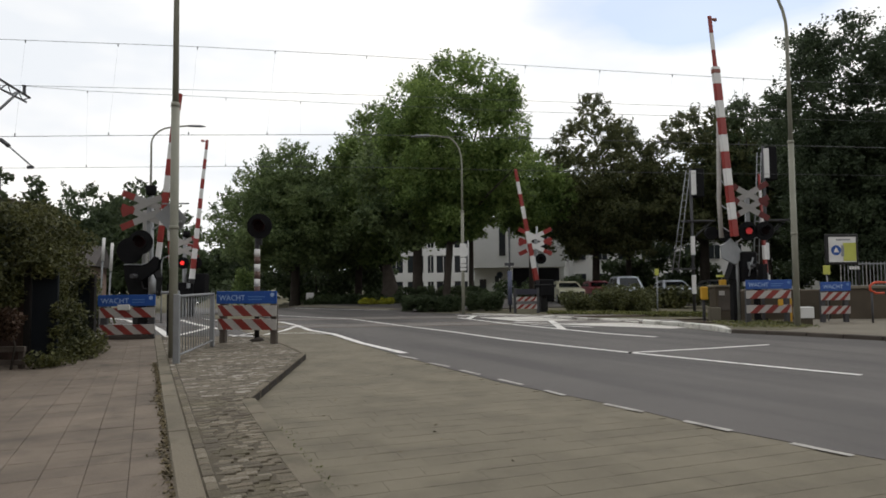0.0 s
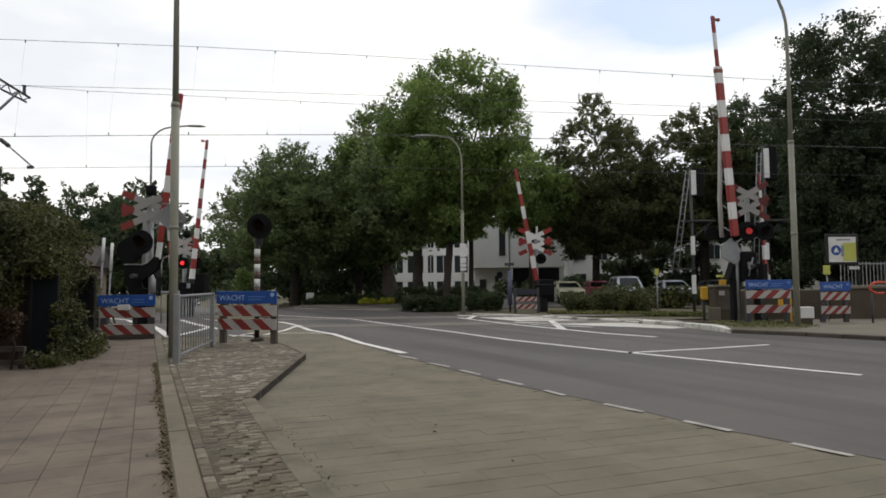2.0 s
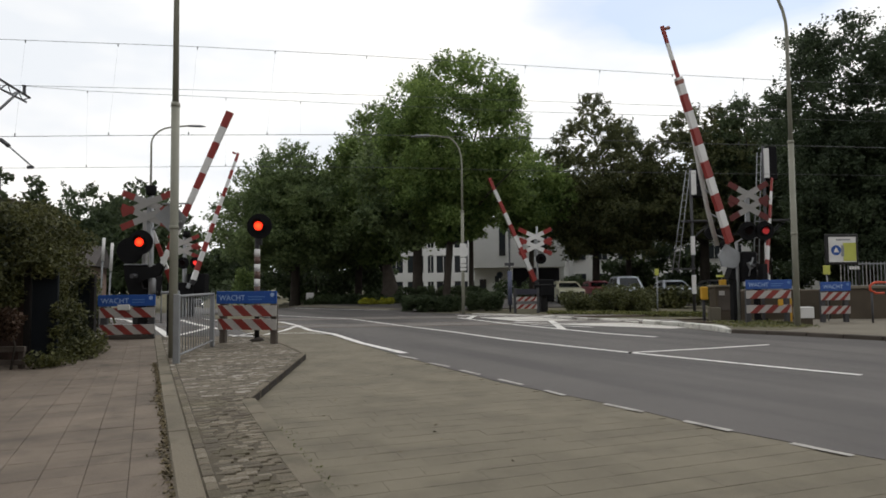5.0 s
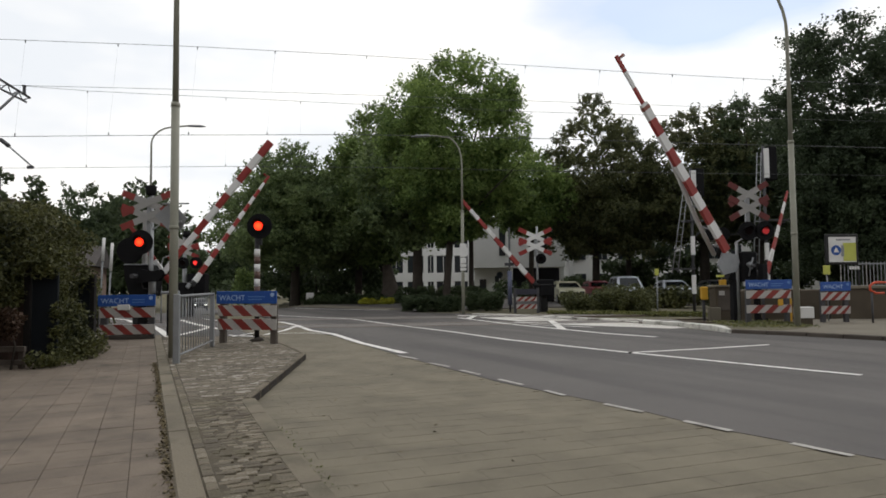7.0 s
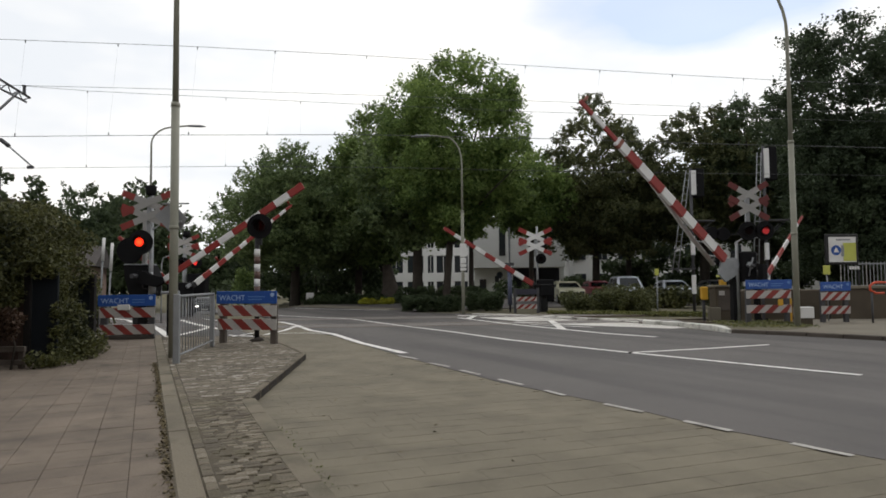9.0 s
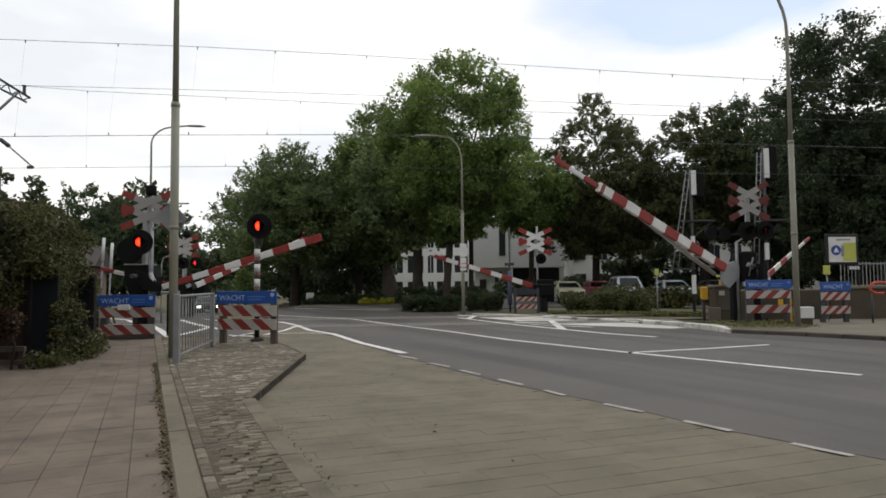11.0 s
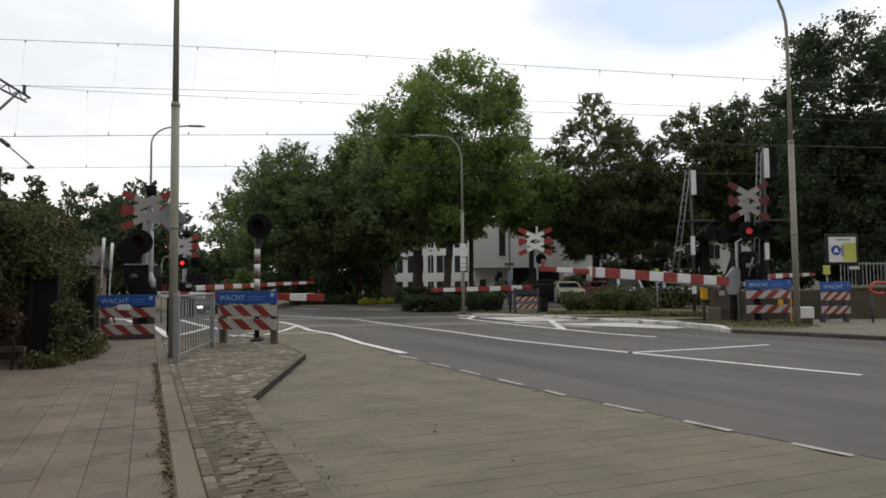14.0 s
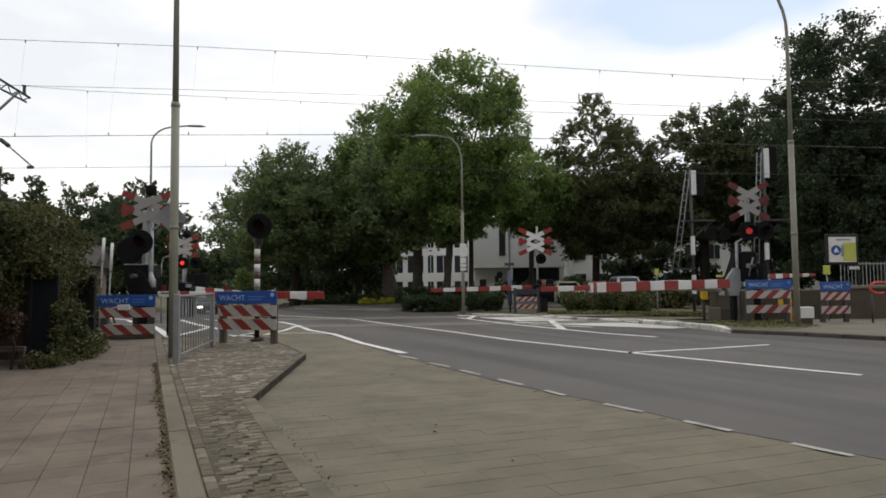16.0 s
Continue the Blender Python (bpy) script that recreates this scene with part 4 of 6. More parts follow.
# plates on the lamp post beyond the tracks
for z0, z1, w in ((2.5, 3.08, 0.30), (2.22, 2.46, 0.27), (2.05, 2.19, 0.27), (1.9, 2.02, 0.27)):
    q = part("post_plate", box((0.88 - w / 2, 28.305, z0), (0.88 + w / 2, 28.335, z1), bevel=0.01), WHITE)
    tagged(q, "small white plate fixed to the lamp post", "sign", "plates on the lamp post")

sign = thing("diamond_sign", pose(-4.97, 11.84, 2.64), "bare grey back of a diamond-shaped road sign on the lamp post", "road sign")
part("panel", plate([(-0.3, 0.03), (-0.27, 0.0), (-0.03, -0.26), (0.0, -0.285), (0.2, -0.22), (0.29, -0.02), (0.03, 0.27), (0.0, 0.29)], 0.0, 0.012), GREY, sign)
part("rail", box((-0.16, -0.03, 0.235), (0.33, 0.0, 0.26)), GREY, sign)
part("clamp", box((0.05, -0.06, -0.1), (0.21, 0.0, -0.06)), GALV, sign)

# railing on the island
rail = thing("railing", pose(-4.42, 10.8, 0.11, 0, 0, 98.5), "galvanised steel railing with upright bars", "railing")
part("top_rail", pipe([(0, 0, 1.1), (2.9, 0, 1.1)], 0.025, n=10), GREY, rail)
part("bottom_rail", pipe([(0, 0, 0.12), (2.9, 0, 0.12)], 0.02, n=8), GREY, rail)
part("end_post", box((-0.05, -0.05, -0.2), (0.05, 0.05, 1.14), bevel=0.01), GREY, rail)
part("end_post", box((2.87, -0.04, -0.2), (2.95, 0.04, 1.12), bevel=0.01), GREY, rail)
for i in range(13):
    part("bar", pipe([(0.2 + i * 0.205, 0, 0.12), (0.2 + i * 0.205, 0, 1.09)], 0.008, n=6), GREY, rail)


W1 = [(-40, 17.9, 8.95), (-16.34, 19.83, 9.2), (-13.86, 20.05, 9.17), (-7.84, 20.59, 9.07), (-2.43, 21.08, 8.89), (2.84, 21.56, 8.67), (7.95, 22.02, 8.46), (12.02, 22.38, 8.32), (30, 24.0, 7.9)]
C1 = [(-40, 17.7, 5.9), (-16.25, 19.84, 6.0), (-13.78, 20.06, 6.08), (-8.17, 20.56, 6.19), (-2.44, 21.08, 6.26), (3.76, 21.64, 6.18), (10.09, 22.21, 6.05), (30, 24.0, 5.8)]
W2 = [(-16.06, 24.55, 9.09), (-13.68, 24.77, 8.93), (-8.48, 25.24, 8.75), (-2.75, 25.75, 8.54), (3.67, 26.33, 8.35), (10.88, 26.98, 8.24), (30, 28.7, 8.0)]
W3 = [(-40, 22.4, 8.9), (-16.06, 24.55, 9.10), (-10.52, 25.05, 9.05), (-1.85, 25.83, 8.92), (3.68, 26.33, 8.80), (12.13, 27.09, 8.64), (30, 28.7, 8.3)]
C2 = [(-40, 22.4, 5.8), (-18.8, 24.31, 5.87), (-16.8, 24.49, 5.9), (-8.46, 25.24, 6.02), (-1.87, 25.83, 6.01), (5.04, 26.45, 5.89), (30, 28.7, 5.7)]
def at_x(pts, x):
    for a, b in zip(pts, pts[1:]):
        if a[0] <= x <= b[0]:
            t = (x - a[0]) / (b[0] - a[0])
            return tuple(p + t * (q - p) for p, q in zip(a, b))


def overhead(name, label, wires, upper, lower, spots, shift):
    """A carrier and a contact wire with their droppers and clips."""
    line = thing(name, Matrix(), label, "overhead wire", "overhead wires")
    for nm, pts, r in wires:
        part(nm, pipe(pts, r, n=6), WIRE, line)
    for xa in spots:
        p, q = at_x(upper, xa), at_x(lower, xa - shift)
        d = part("dropper", pipe([p, q], 0.0015, n=5), WIRE, line)
        part("clip", box((p[0] - 0.012, p[1] - 0.012, p[2] - 0.09), (p[0] + 0.012, p[1] + 0.012, p[2] + 0.01)), WIRE, d)
        part("clip", box((q[0] - 0.012, q[1] - 0.012, q[2] - 0.01), (q[0] + 0.012, q[1] + 0.012, q[2] + 0.1)), WIRE, d)


overhead("overhead_line", "thin grey overhead wires over the near track", (("carrier_wire", W1, 0.0075), ("contact_wire", C1, 0.010)), W1, C1, (-13.1, -10.3, -7.85, -5.4, -2.45, 2.84, 5.4, 7.95, 10.5), 0.25)
overhead("overhead_line", "thin grey overhead wires over the far track", (("carrier_wire", W2, 0.008), ("feeder_wire", W3, 0.008), ("contact_wire", C2, 0.008)), W2, C2, (-13.68, -8.48, -5.6, -2.75, 3.67, 7.5), 0.0)

# bracket of the overhead line, its mast stands outside the view
br = thing("line_mast", pose(0, 0, 0), "steel overhead line mast with a lattice bracket", "overhead line mast")
part("mast", box((-19.3, 24.1, -0.1), (-19.0, 24.4, 10.6), bevel=0.01), DARK_STEEL, br)
bm = bmesh.new()
a0, a1, b0, b1 = Vector((-19.1, 24.3, 10.75)), Vector((-15.78, 24.58, 8.62)), Vector((-19.1, 24.3, 10.15)), Vector((-15.9, 24.57, 8.45))
pipe([a0, a1], 0.05, bm, 6)
pipe([b0, b1], 0.04, bm, 6)
for i in range(8):
    p, q = a0.lerp(a1, i / 8), b0.lerp(b1, (i + 0.6) / 8)
    pipe([p, q], 0.022, bm, 5)
    pipe([q, a0.lerp(a1, (i + 1) / 8)], 0.022, bm, 5)
part("lattice_arm", bm, DARK_STEEL, br)
part("strut", pipe([(-19.1, 24.3, 6.9), (-16.85, 24.48, 8.18), (-16.2, 24.54, 8.84)], 0.05, n=8), GREY, br)
part("insulator", pipe([(-15.99, 24.56, 8.75), (-15.99, 24.56, 8.8), (-15.99, 24.56, 9.05), (-15.99, 24.56, 9.1)], [0.1, 0.06, 0.06, 0.1], n=10), DARK_STEEL, br)
part("steady_arm", pipe([(-19.1, 24.3, 8.9), (-16.72, 24.5, 6.94), (-15.62, 24.59, 5.95)], 0.03, n=8), GREY, br)
part("steady_clamp", pipe([(-16.8, 24.49, 7.0), (-16.5, 24.52, 6.75)], 0.08, n=8), DARK_STEEL, br)
part("arm_clip", box((-15.82, 24.52, 5.88), (-15.58, 24.62, 6.0), bevel=0.02), DARK_STEEL, br)

# ---- far side of the road: platform end, signal masts, info board ----
def signal_mast(x, y, z_top, label, bands, board):
    s = thing("signal_mast", pose(x, y, 0), label, "railway signal", "signal masts")
    part("mast", pipe([(0, 0.1, -0.2), (0, 0.1, z_top)], 0.07, n=10), DARK_STEEL, s)
    for z0, z1 in bands:
        part("white_band", box((-0.08, -0.02, z0), (0.08, 0.14, z1), bevel=0.01), WHITE, s, "white painted length of the mast")
    z0, z1 = board
    part("signal_head", box((0.14, 0.0, z0 - 0.1), (0.6, 0.5, z1 + 0.1), bevel=0.04), BLACK_MATT, s, "black signal head seen from the side")
    part("head_edge", box((-0.02, -0.05, z0), (0.2, 0.05, z1), bevel=0.01), WHITE, s, "white edge of the signal board")
    part("platform", box((-0.3, -0.1, 4.1), (1.0, 0.6, 4.16)), DARK_STEEL, s)
    for q in ((0.9, 0.0), (0.9, 0.5)):
        part("brace", pipe([(0.05, 0.1, 3.3), (q[0], q[1], 4.1)], 0.025, n=6), DARK_STEEL, s)
    return s


m1 = signal_mast(11.58, 30.0, 6.6, "railway signal mast with ladder, black and white", ((2.55, 3.42), (0.75, 1.62)), (5.34, 6.48))
m2 = signal_mast(15.0, 30.0, 7.6, "railway signal mast with ladder, black and white", ((2.3, 3.08), (0.8, 1.6)), (6.1, 7.48))
for m, foot, top in ((m1, -1.05, 6.5), (m2, -0.75, 7.3)):
    z0, head = (1.75, -0.22) if m is m1 else (1.6, -0.30)
    for dx in (0, 0.26):
        part("ladder_stile", pipe([(foot + dx, -0.1, z0), (head + dx * 0.7, 0.05, top)], 0.022, n=6), GREY, m)
    for i in range(15):
        t = (i + 0.5) / 15
        xa, zr = foot + (head - foot) * t, z0 + (top - z0) * t
        part("rung", pipe([(xa, -0.1 + 0.15 * t, zr), (xa + 0.26 - 0.08 * t, -0.1 + 0.15 * t, zr)], 0.015, n=5), GREY, m)
    part("ladder_foot", box((foot - 0.06, -0.12, z0 + 0.12), (0.05, 0.06, z0 + 0.19)), DARK_STEEL, m, "flat bar carrying the ladder's foot")

info = thing("info_board", pose(13.02, 22.0, 0.0), "black framed notice board with a white and yellow poster", "notice board")
part("frame", box((-0.06, 0, 1.86), (1.06, 0.08, 2.9), bevel=0.02), BLACK, info)
part("poster", box((0.05, -0.012, 1.95), (0.97, -0.001, 2.8)), WHITE, info, "printed white poster")
part("poster_field", box((0.53, -0.018, 1.98), (0.965, -0.0125, 2.6)), LIME, info, "yellow printed field")
part("poster_mark", disc(0.17, -0.019, -0.0125, 20, 0.29, 2.35), BLUE, info, "blue printed emblem")
part("poster_mark_core", plate([(0.19, 2.28), (0.39, 2.28), (0.29, 2.46)], -0.022, -0.0195), WHITE, info)
part("poster_shape", box((0.46, -0.022, 2.14), (0.56, -0.0185, 2.52)), GREY, info)
part("text_bar", box((0.3, -0.016, 2.68), (0.78, -0.0125, 2.73)), GREY, info)
for dx in (0.0, 1.06):
    part("post", box((dx - 0.03, 0.0, -0.1), (dx + 0.03, 0.06, 1.84)), BLACK, info)
for i in range(4):
    part("label", box((0.72 + i * 0.09, -0.012, 1.70), (0.79 + i * 0.09, -0.001, 1.8)), WHITE, info)

w = part("low_wall", box((13.0, 20.9, -0.1), (24.0, 21.2, 1.05), bevel=0.02), CONCRETE)
tagged(w, "low weathered concrete platform wall", "wall", kind="structure")
part("coping", box((12.95, 20.84, 1.054), (24.0, 21.26, 1.16), bevel=0.02), PAVE_FAR, w)
w = part("platform_end", box((10.3, 23.2, -0.1), (24, 25.0, 1.0), bevel=0.03), CONCRETE)
tagged(w, "concrete end of the station platform", "platform", kind="structure")
pf = thing("platform_fence", pose(14.6, 23.9, 1.0), "grey barred steel fence along the platform", "fence")
part("top_rail", box((0, -0.03, 0.9), (6, 0.03, 0.95)), GREY, pf)
part("bottom_rail", box((0, -0.03, 0.1), (6, 0.03, 0.15)), GREY, pf)
for i in range(44):
    part("bar", box((i * 0.135, -0.012, 0.0), (i * 0.135 + 0.022, 0.012, 1.0)), GREY if i % 7 else WHITE_DULL, pf)
hr = thing("handrail", pose(12.5, 19.0, 0.1), "orange tube handrail on dark posts", "handrail")
part("tube", pipe([(0.35, 0.0, 0.86), (0.1, 0, 0.86), (-0.05, 0, 0.95), (-0.05, 0, 1.08), (0.1, 0, 1.17), (1.4, 0.1, 1.17), (4, 0.3, 1.17)], 0.035, n=10), ORANGE, hr, "orange painted tube")
for dx in (0.0, 1.3, 2.6):
    part("post", pipe([(dx, 0.01, -0.1), (dx, 0.01, 1.15 if dx else 0.9)], 0.03, n=8), DARK_STEEL, hr)

bx = thing("equipment_cabinet", pose(9.9, 23.2, 0), "grey trackside equipment cabinet", "cabinet")
part("body", box((-0.2, 0, -0.1), (0.45, 0.6, 1.12), bevel=0.03), CONCRETE, bx)
part("roof", box((-0.26, -0.05, 1.12), (0.55, 0.65, 1.2), bevel=0.02), PAVE_FAR, bx)
part("door", box((-0.12, -0.02, 0.3), (0.36, -0.001, 1.0), bevel=0.005), KERB_DARK, bx)
part("pale_plate", box((-0.1, -0.04, 0.84), (0.1, -0.021, 1.0)), WHITE_DULL, bx)
ck = thing("yellow_crate", pose(10.02, 23.25, 1.2), "small yellow crate with a pale lid on the cabinet", "crate")
part("body", box((-0.08, 0, 0), (0.1, 0.25, 0.2), bevel=0.02), YELLOW, ck)
part("lid", box((-0.16, -0.03, 0.28), (0.22, 0.28, 0.36), bevel=0.015), LIME, ck, "pale yellow lid")
part("stay", box((0.0, 0.1, 0.2), (0.03, 0.13, 0.28)), DARK_STEEL, ck)
yb = thing("yellow_box", pose(9.27, 23.1, 0), "small yellow box on a post beside the tracks", "box")
part("body", box((-0.10, 0, 0.68), (0.12, 0.2, 1.15), bevel=0.03), YELLOW, yb)
part("post", box((-0.04, 0.08, -0.1), (0.04, 0.16, 0.68)), DARK_STEEL, yb)
pb = part("concrete_block", box((9.36, 23.0, -0.06), (9.78, 23.16, 0.42), bevel=0.02), PAVE_FAR)
tagged(pb, "pale concrete block at the foot of the cabinet", "block")
ym = thing("marker_post", pose(8.93, 27.2, 0), "thin post with a small yellow marker", "marker post", "marker posts")
part("post", pipe([(0, 0, -0.1), (0, 0, 1.6)], 0.03, n=8), GREY, ym)
part("marker", box((-0.08, -0.03, 1.6), (0.08, 0.03, 1.88), bevel=0.01), LIME, ym)
ys = thing("marker_post", pose(11.75, 19.9, 0.1), "thin post with a square yellow plate", "marker post", "marker posts")
part("post", pipe([(0, 0.03, -0.1), (0, 0.03, 1.6)], 0.02, n=8), GREY, ys)
part("plate", box((-0.12, 0, 1.42), (0.1, 0.02, 1.7), bevel=0.005), LIME, ys)
wb = thing("white_box", pose(10.12, 18.4, 0.1), "white meter box on a low plinth", "box")
part("body", box((-0.1, 0, 0.18), (0.34, 0.3, 0.5), bevel=0.015), WHITE, wb)
part("plinth", box((-0.06, 0.03, -0.05), (0.3, 0.27, 0.18)), CONCRETE, wb)
wr = thing("guard_rail", pose(9.75, 19.9, 0.1), "pale guard rail between the notices", "guard rail")
part("beam", box((0, 0, 0.98), (1.15, 0.06, 1.08), bevel=0.01), WHITE_DULL, wr)
part("back_panel", box((0.0, 0.1, 0.1), (1.15, 0.14, 0.95)), CONCRETE, wr)
for dx in (0.05, 1.1):
    part("post", box((dx - 0.04, 0.06, -0.1), (dx + 0.04, 0.1, 1.1)), DARK_STEEL, wr)
yp = thing("yellow_post", pose(10.43, 19.5, 0.1), "yellow post beside the lamp post", "post")
part("shaft", box((-0.14, 0, -0.1), (0.0, 0.1, 0.72), bevel=0.02), YELLOW, yp)
tagged(part("yellow_plate", box((9.80, 19.08, 0.62), (9.95, 19.115, 0.8), bevel=0.01), YELLOW), "small yellow plate fixed to the barred fence", "plate")

# fence and posts beyond the tracks
ff = thing("barred_fence", pose(3.3, 30.0, -0.05), "small red and white barred fence beyond the tracks", "fence")
for dx in (0.0, 1.05):
    part("post", box((dx - 0.06, 0, -0.1), (dx + 0.06, 0.1, 1.15)), DARK_STEEL, ff)
part("top_panel", box((0.05, 0.0, 0.85), (1.0, 0.04, 1.1)), DARK_WALL, ff)
striped_board(0.95, 0.2, ff, 0.05, 0.55, -1, 3, RED_DULL, WHITE_DULL)
striped_board(0.95, 0.2, ff, 0.05, 0.2, -1, 3, RED_DULL, WHITE_DULL)
sp = thing("street_sign", pose(3.17, 31.0, 0), "blue street name post with a dark plate", "street sign")
part("post", pipe([(0, 0, -0.1), (0, 0, 4.0)], 0.045, n=10), DARK_STEEL, sp)
part("sleeve", pipe([(0, 0, 0.3), (0, 0, 1.9)], 0.11, n=12), mat("slate_blue", (0.08, 0.09, 0.14), 0.6, space="object"), sp)
part("name_plate", box((-0.24, -0.03, 2.15), (0.2, 0.0, 2.3)), DARK_STEEL, sp)
for x, y, h0, h1 in ((-11.63, 22.0, 2.25, 3.03), (-11.34, 22.0, 1.9, 2.85)):
    q = thing("marker_pole", pose(x, y, 0, 0, 2.5, 0), "slim pole with a white painted top", "pole", "white-topped poles")
    part("shaft", pipe([(0, 0, -0.1), (0, 0, h0)], 0.03, n=8), GREY, q)
    part("white_top", pipe([(0, 0, h0), (0, 0, h1)], 0.05, n=8), WHITE, q)
gr = thing("guard_rail", pose(-7.05, 17.15, 0, 0, 0, 0), "grey steel posts and rail at the crossing", "guard rail")
part("post", pipe([(0.0, 0, -0.1), (0.0, 0, 1.25)], 0.09, n=10), GREY, gr)
part("rail", pipe([(-0.35, -0.1, 1.2), (0.1, 0, 1.2)], 0.04, n=8), GREY, gr)
hoop = thing("bent_tube", pose(-10.4, 24.0, 0), "bent grey steel tube", "tube")
part("tube", pipe([(0, 0, -0.1), (0, 0, 2.2), (0.06, 0, 2.4), (0.3, 0, 2.5), (0.45, 0, 2.5)], 0.022, n=8), GALV, hoop)


# ---- buildings in the distance ----
def house(x, y, rz, w, d, h, roof_h, wall, label, storeys, cols, ground=None, gable=False, tiles=ROOF):
    """A house: walls, roof and windows with frames and panes."""
    b = thing("house", pose(x, y, -0.06, 0, 0, rz), label, "house", "houses")
    g = h / storeys
    if ground:
        part("ground_floor", box((0, 0, -0.2), (w, d, g), bevel=0.02), ground, b)
        part("wall", box((-0.1, -0.1, g + 0.004), (w + 0.1, d, h), bevel=0.02), wall, b)
    else:
        part("wall", box((0, 0, -0.2), (w, d, h), bevel=0.02), wall, b)
    if gable:
        bm = bmesh.new()
        v = [bm.verts.new(p) for p in ((-0.3, -0.4, h), (w + 0.3, -0.4, h), (w + 0.3, d + 0.4, h), (-0.3, d + 0.4, h), (-0.3, d / 2, h + roof_h), (w + 0.3, d / 2, h + roof_h))]
        for f in ((0, 1, 5, 4), (2, 3, 4, 5), (0, 4, 3), (1, 2, 5), (3, 2, 1, 0)):
            bm.faces.new([v[i] for i in f])
        bmesh.ops.recalc_face_normals(bm, faces=bm.faces)
        part("roof", bm, tiles, b)
    else:
        part("roof", box((-0.3, -0.3, h), (w + 0.3, d + 0.3, h + roof_h), bevel=0.03), ROOF, b)
    for s in range(storeys):
        for c in range(cols):
            ww, wh = w / cols * 0.5, g * 0.5
            x0, z0 = (c + 0.25) * w / cols, s * g + g * 0.28
            fr = part("window", box((x0 - 0.06, -0.16, z0 - 0.06), (x0 + ww + 0.06, -0.1 if (ground and s) else 0.02, z0 + wh + 0.06), bevel=0.01), WHITE, b)
            for k in (0, 1):
                part("pane", box((x0 + k * (ww / 2 + 0.02), -0.175, z0), (x0 + k * (ww / 2 + 0.02) + ww / 2 - 0.02, -0.161, z0 + wh)), GLASS, fr)
    return b


hs = thing("house", pose(2.85, 60.0, -0.06, 0, 0, -3), "white rendered house over a dark recessed ground floor", "house", "houses")
part("upper_wall", box((-0.1, -1.2, 2.72), (8.2, 8, 6.9), bevel=0.02), STUCCO, hs)
part("lower_wall", box((0, 0, -0.2), (3.4, 8, 2.716), bevel=0.02), STUCCO, hs)
part("recess", box((3.41, 0.8, -0.2), (8.0, 8, 2.716)), DARK_WALL, hs)
part("pillar", box((7.7, -1.1, -0.2), (8.1, -0.7, 2.716)), STUCCO, hs)
part("pillar", box((3.2, -1.1, -0.2), (3.5, -0.7, 2.716)), STUCCO, hs)
part("roof", box((-0.3, -1.4, 6.9), (8.4, 8.2, 7.3), bevel=0.03), ROOF, hs)
for x0, x1, z0, z1 in ((2.3, 2.85, 3.8, 6.3), (5.2, 6.6, 4.2, 5.8), (0.5, 1.1, 0.2, 1.7), (1.9, 2.5, 0.0, 2.0)):
    yy = -1.24 if z0 > 2.7 else -0.04
    fr = part("window", box((x0 - 0.06, yy, z0 - 0.06), (x1 + 0.06, yy + 0.06, z1 + 0.06)), WHITE, hs)
    part("pane", box((x0, yy - 0.02, z0), (x1, yy - 0.002, z1)), GLASS, fr)
ws = thing("small_sign", pose(-9.25, 45.0, 0), "small white sign on a thin post under the trees", "sign")
part("post", pipe([(0, 0.03, -0.1), (0, 0.03, 0.8)], 0.025, n=6), GREY, ws)
part("plate", box((-0.24, 0.0, 0.3), (0.28, 0.02, 0.78), bevel=0.005), WHITE, ws)
rs_ = thing("round_sign", pose(4.9, 56.5, 0), "round dark blue road sign on a white post", "road sign")
part("post", pipe([(0, 0.05, -0.1), (0, 0.05, 2.3)], 0.05, n=8), WHITE_DULL, rs_)
part("face", disc(0.28, -0.02, 0.02, 20, 0, 2.0), NAVY, rs_)
bh = thing("house", pose(-6.6, 74.0, -0.06), "white house with wide dark windows between white piers behind the trees", "house", "houses")
part("core", box((0.1, 0.25, -0.2), (11.5, 9, 6.6)), DARK_WALL, bh)
for z0, z1, nm in ((-0.2, 0.75, "base_wall"), (1.56, 2.56, "spandrel"), (4.5, 5.4, "spandrel"), (6.2, 6.7, "parapet")):
    part(nm, box((0, 0, z0), (11.6, 0.25, z1), bevel=0.02), STUCCO if z0 > 0 else PAVE_FAR, bh)
for x0, x1 in ((0.0, 0.5), (2.0, 2.55), (4.35, 4.85), (5.5, 5.85), (7.4, 7.9), (9.4, 9.9), (11.2, 11.6)):
    pr = part("pier", box((x0, -0.03, -0.2), (x1, 0.22, 6.6), bevel=0.015), STUCCO, bh)
xs_ = (0.5, 2.0, 2.55, 4.35, 4.85, 5.5, 5.85, 7.4, 7.9, 9.4, 9.9, 11.2)
for x0, x1 in zip(xs_[::2], xs_[1::2]):
    for z0, z1 in ((0.78, 1.54), (2.58, 4.48), (5.42, 6.18)):
        fr = part("window", box((x0 + 0.02, 0.12, z0), (x1 - 0.02, 0.16, z1)), GLASS, bh, "dark window pane")
        part("mullion", box(((x0 + x1) / 2 - 0.03, 0.08, z0), ((x0 + x1) / 2 + 0.03, 0.118, z1)), WHITE, fr)
part("roof", box((-0.2, -0.2, 6.7), (11.8, 9.2, 7.0), bevel=0.03), ROOF, bh)
for i, (xx, lab, wl_) in enumerate(((12.8, "white rendered terraced house behind the trees", STUCCO), (19.6, "white terraced house behind the trees", STUCCO), (26.4, "white rendered terraced house behind the trees", STUCCO), (33.2, "white terraced house behind the trees", STUCCO))):
    house(xx, 66.0, 0, 6.6, 9, 5.6, 3.0, wl_, lab, 2, 3, None, True)
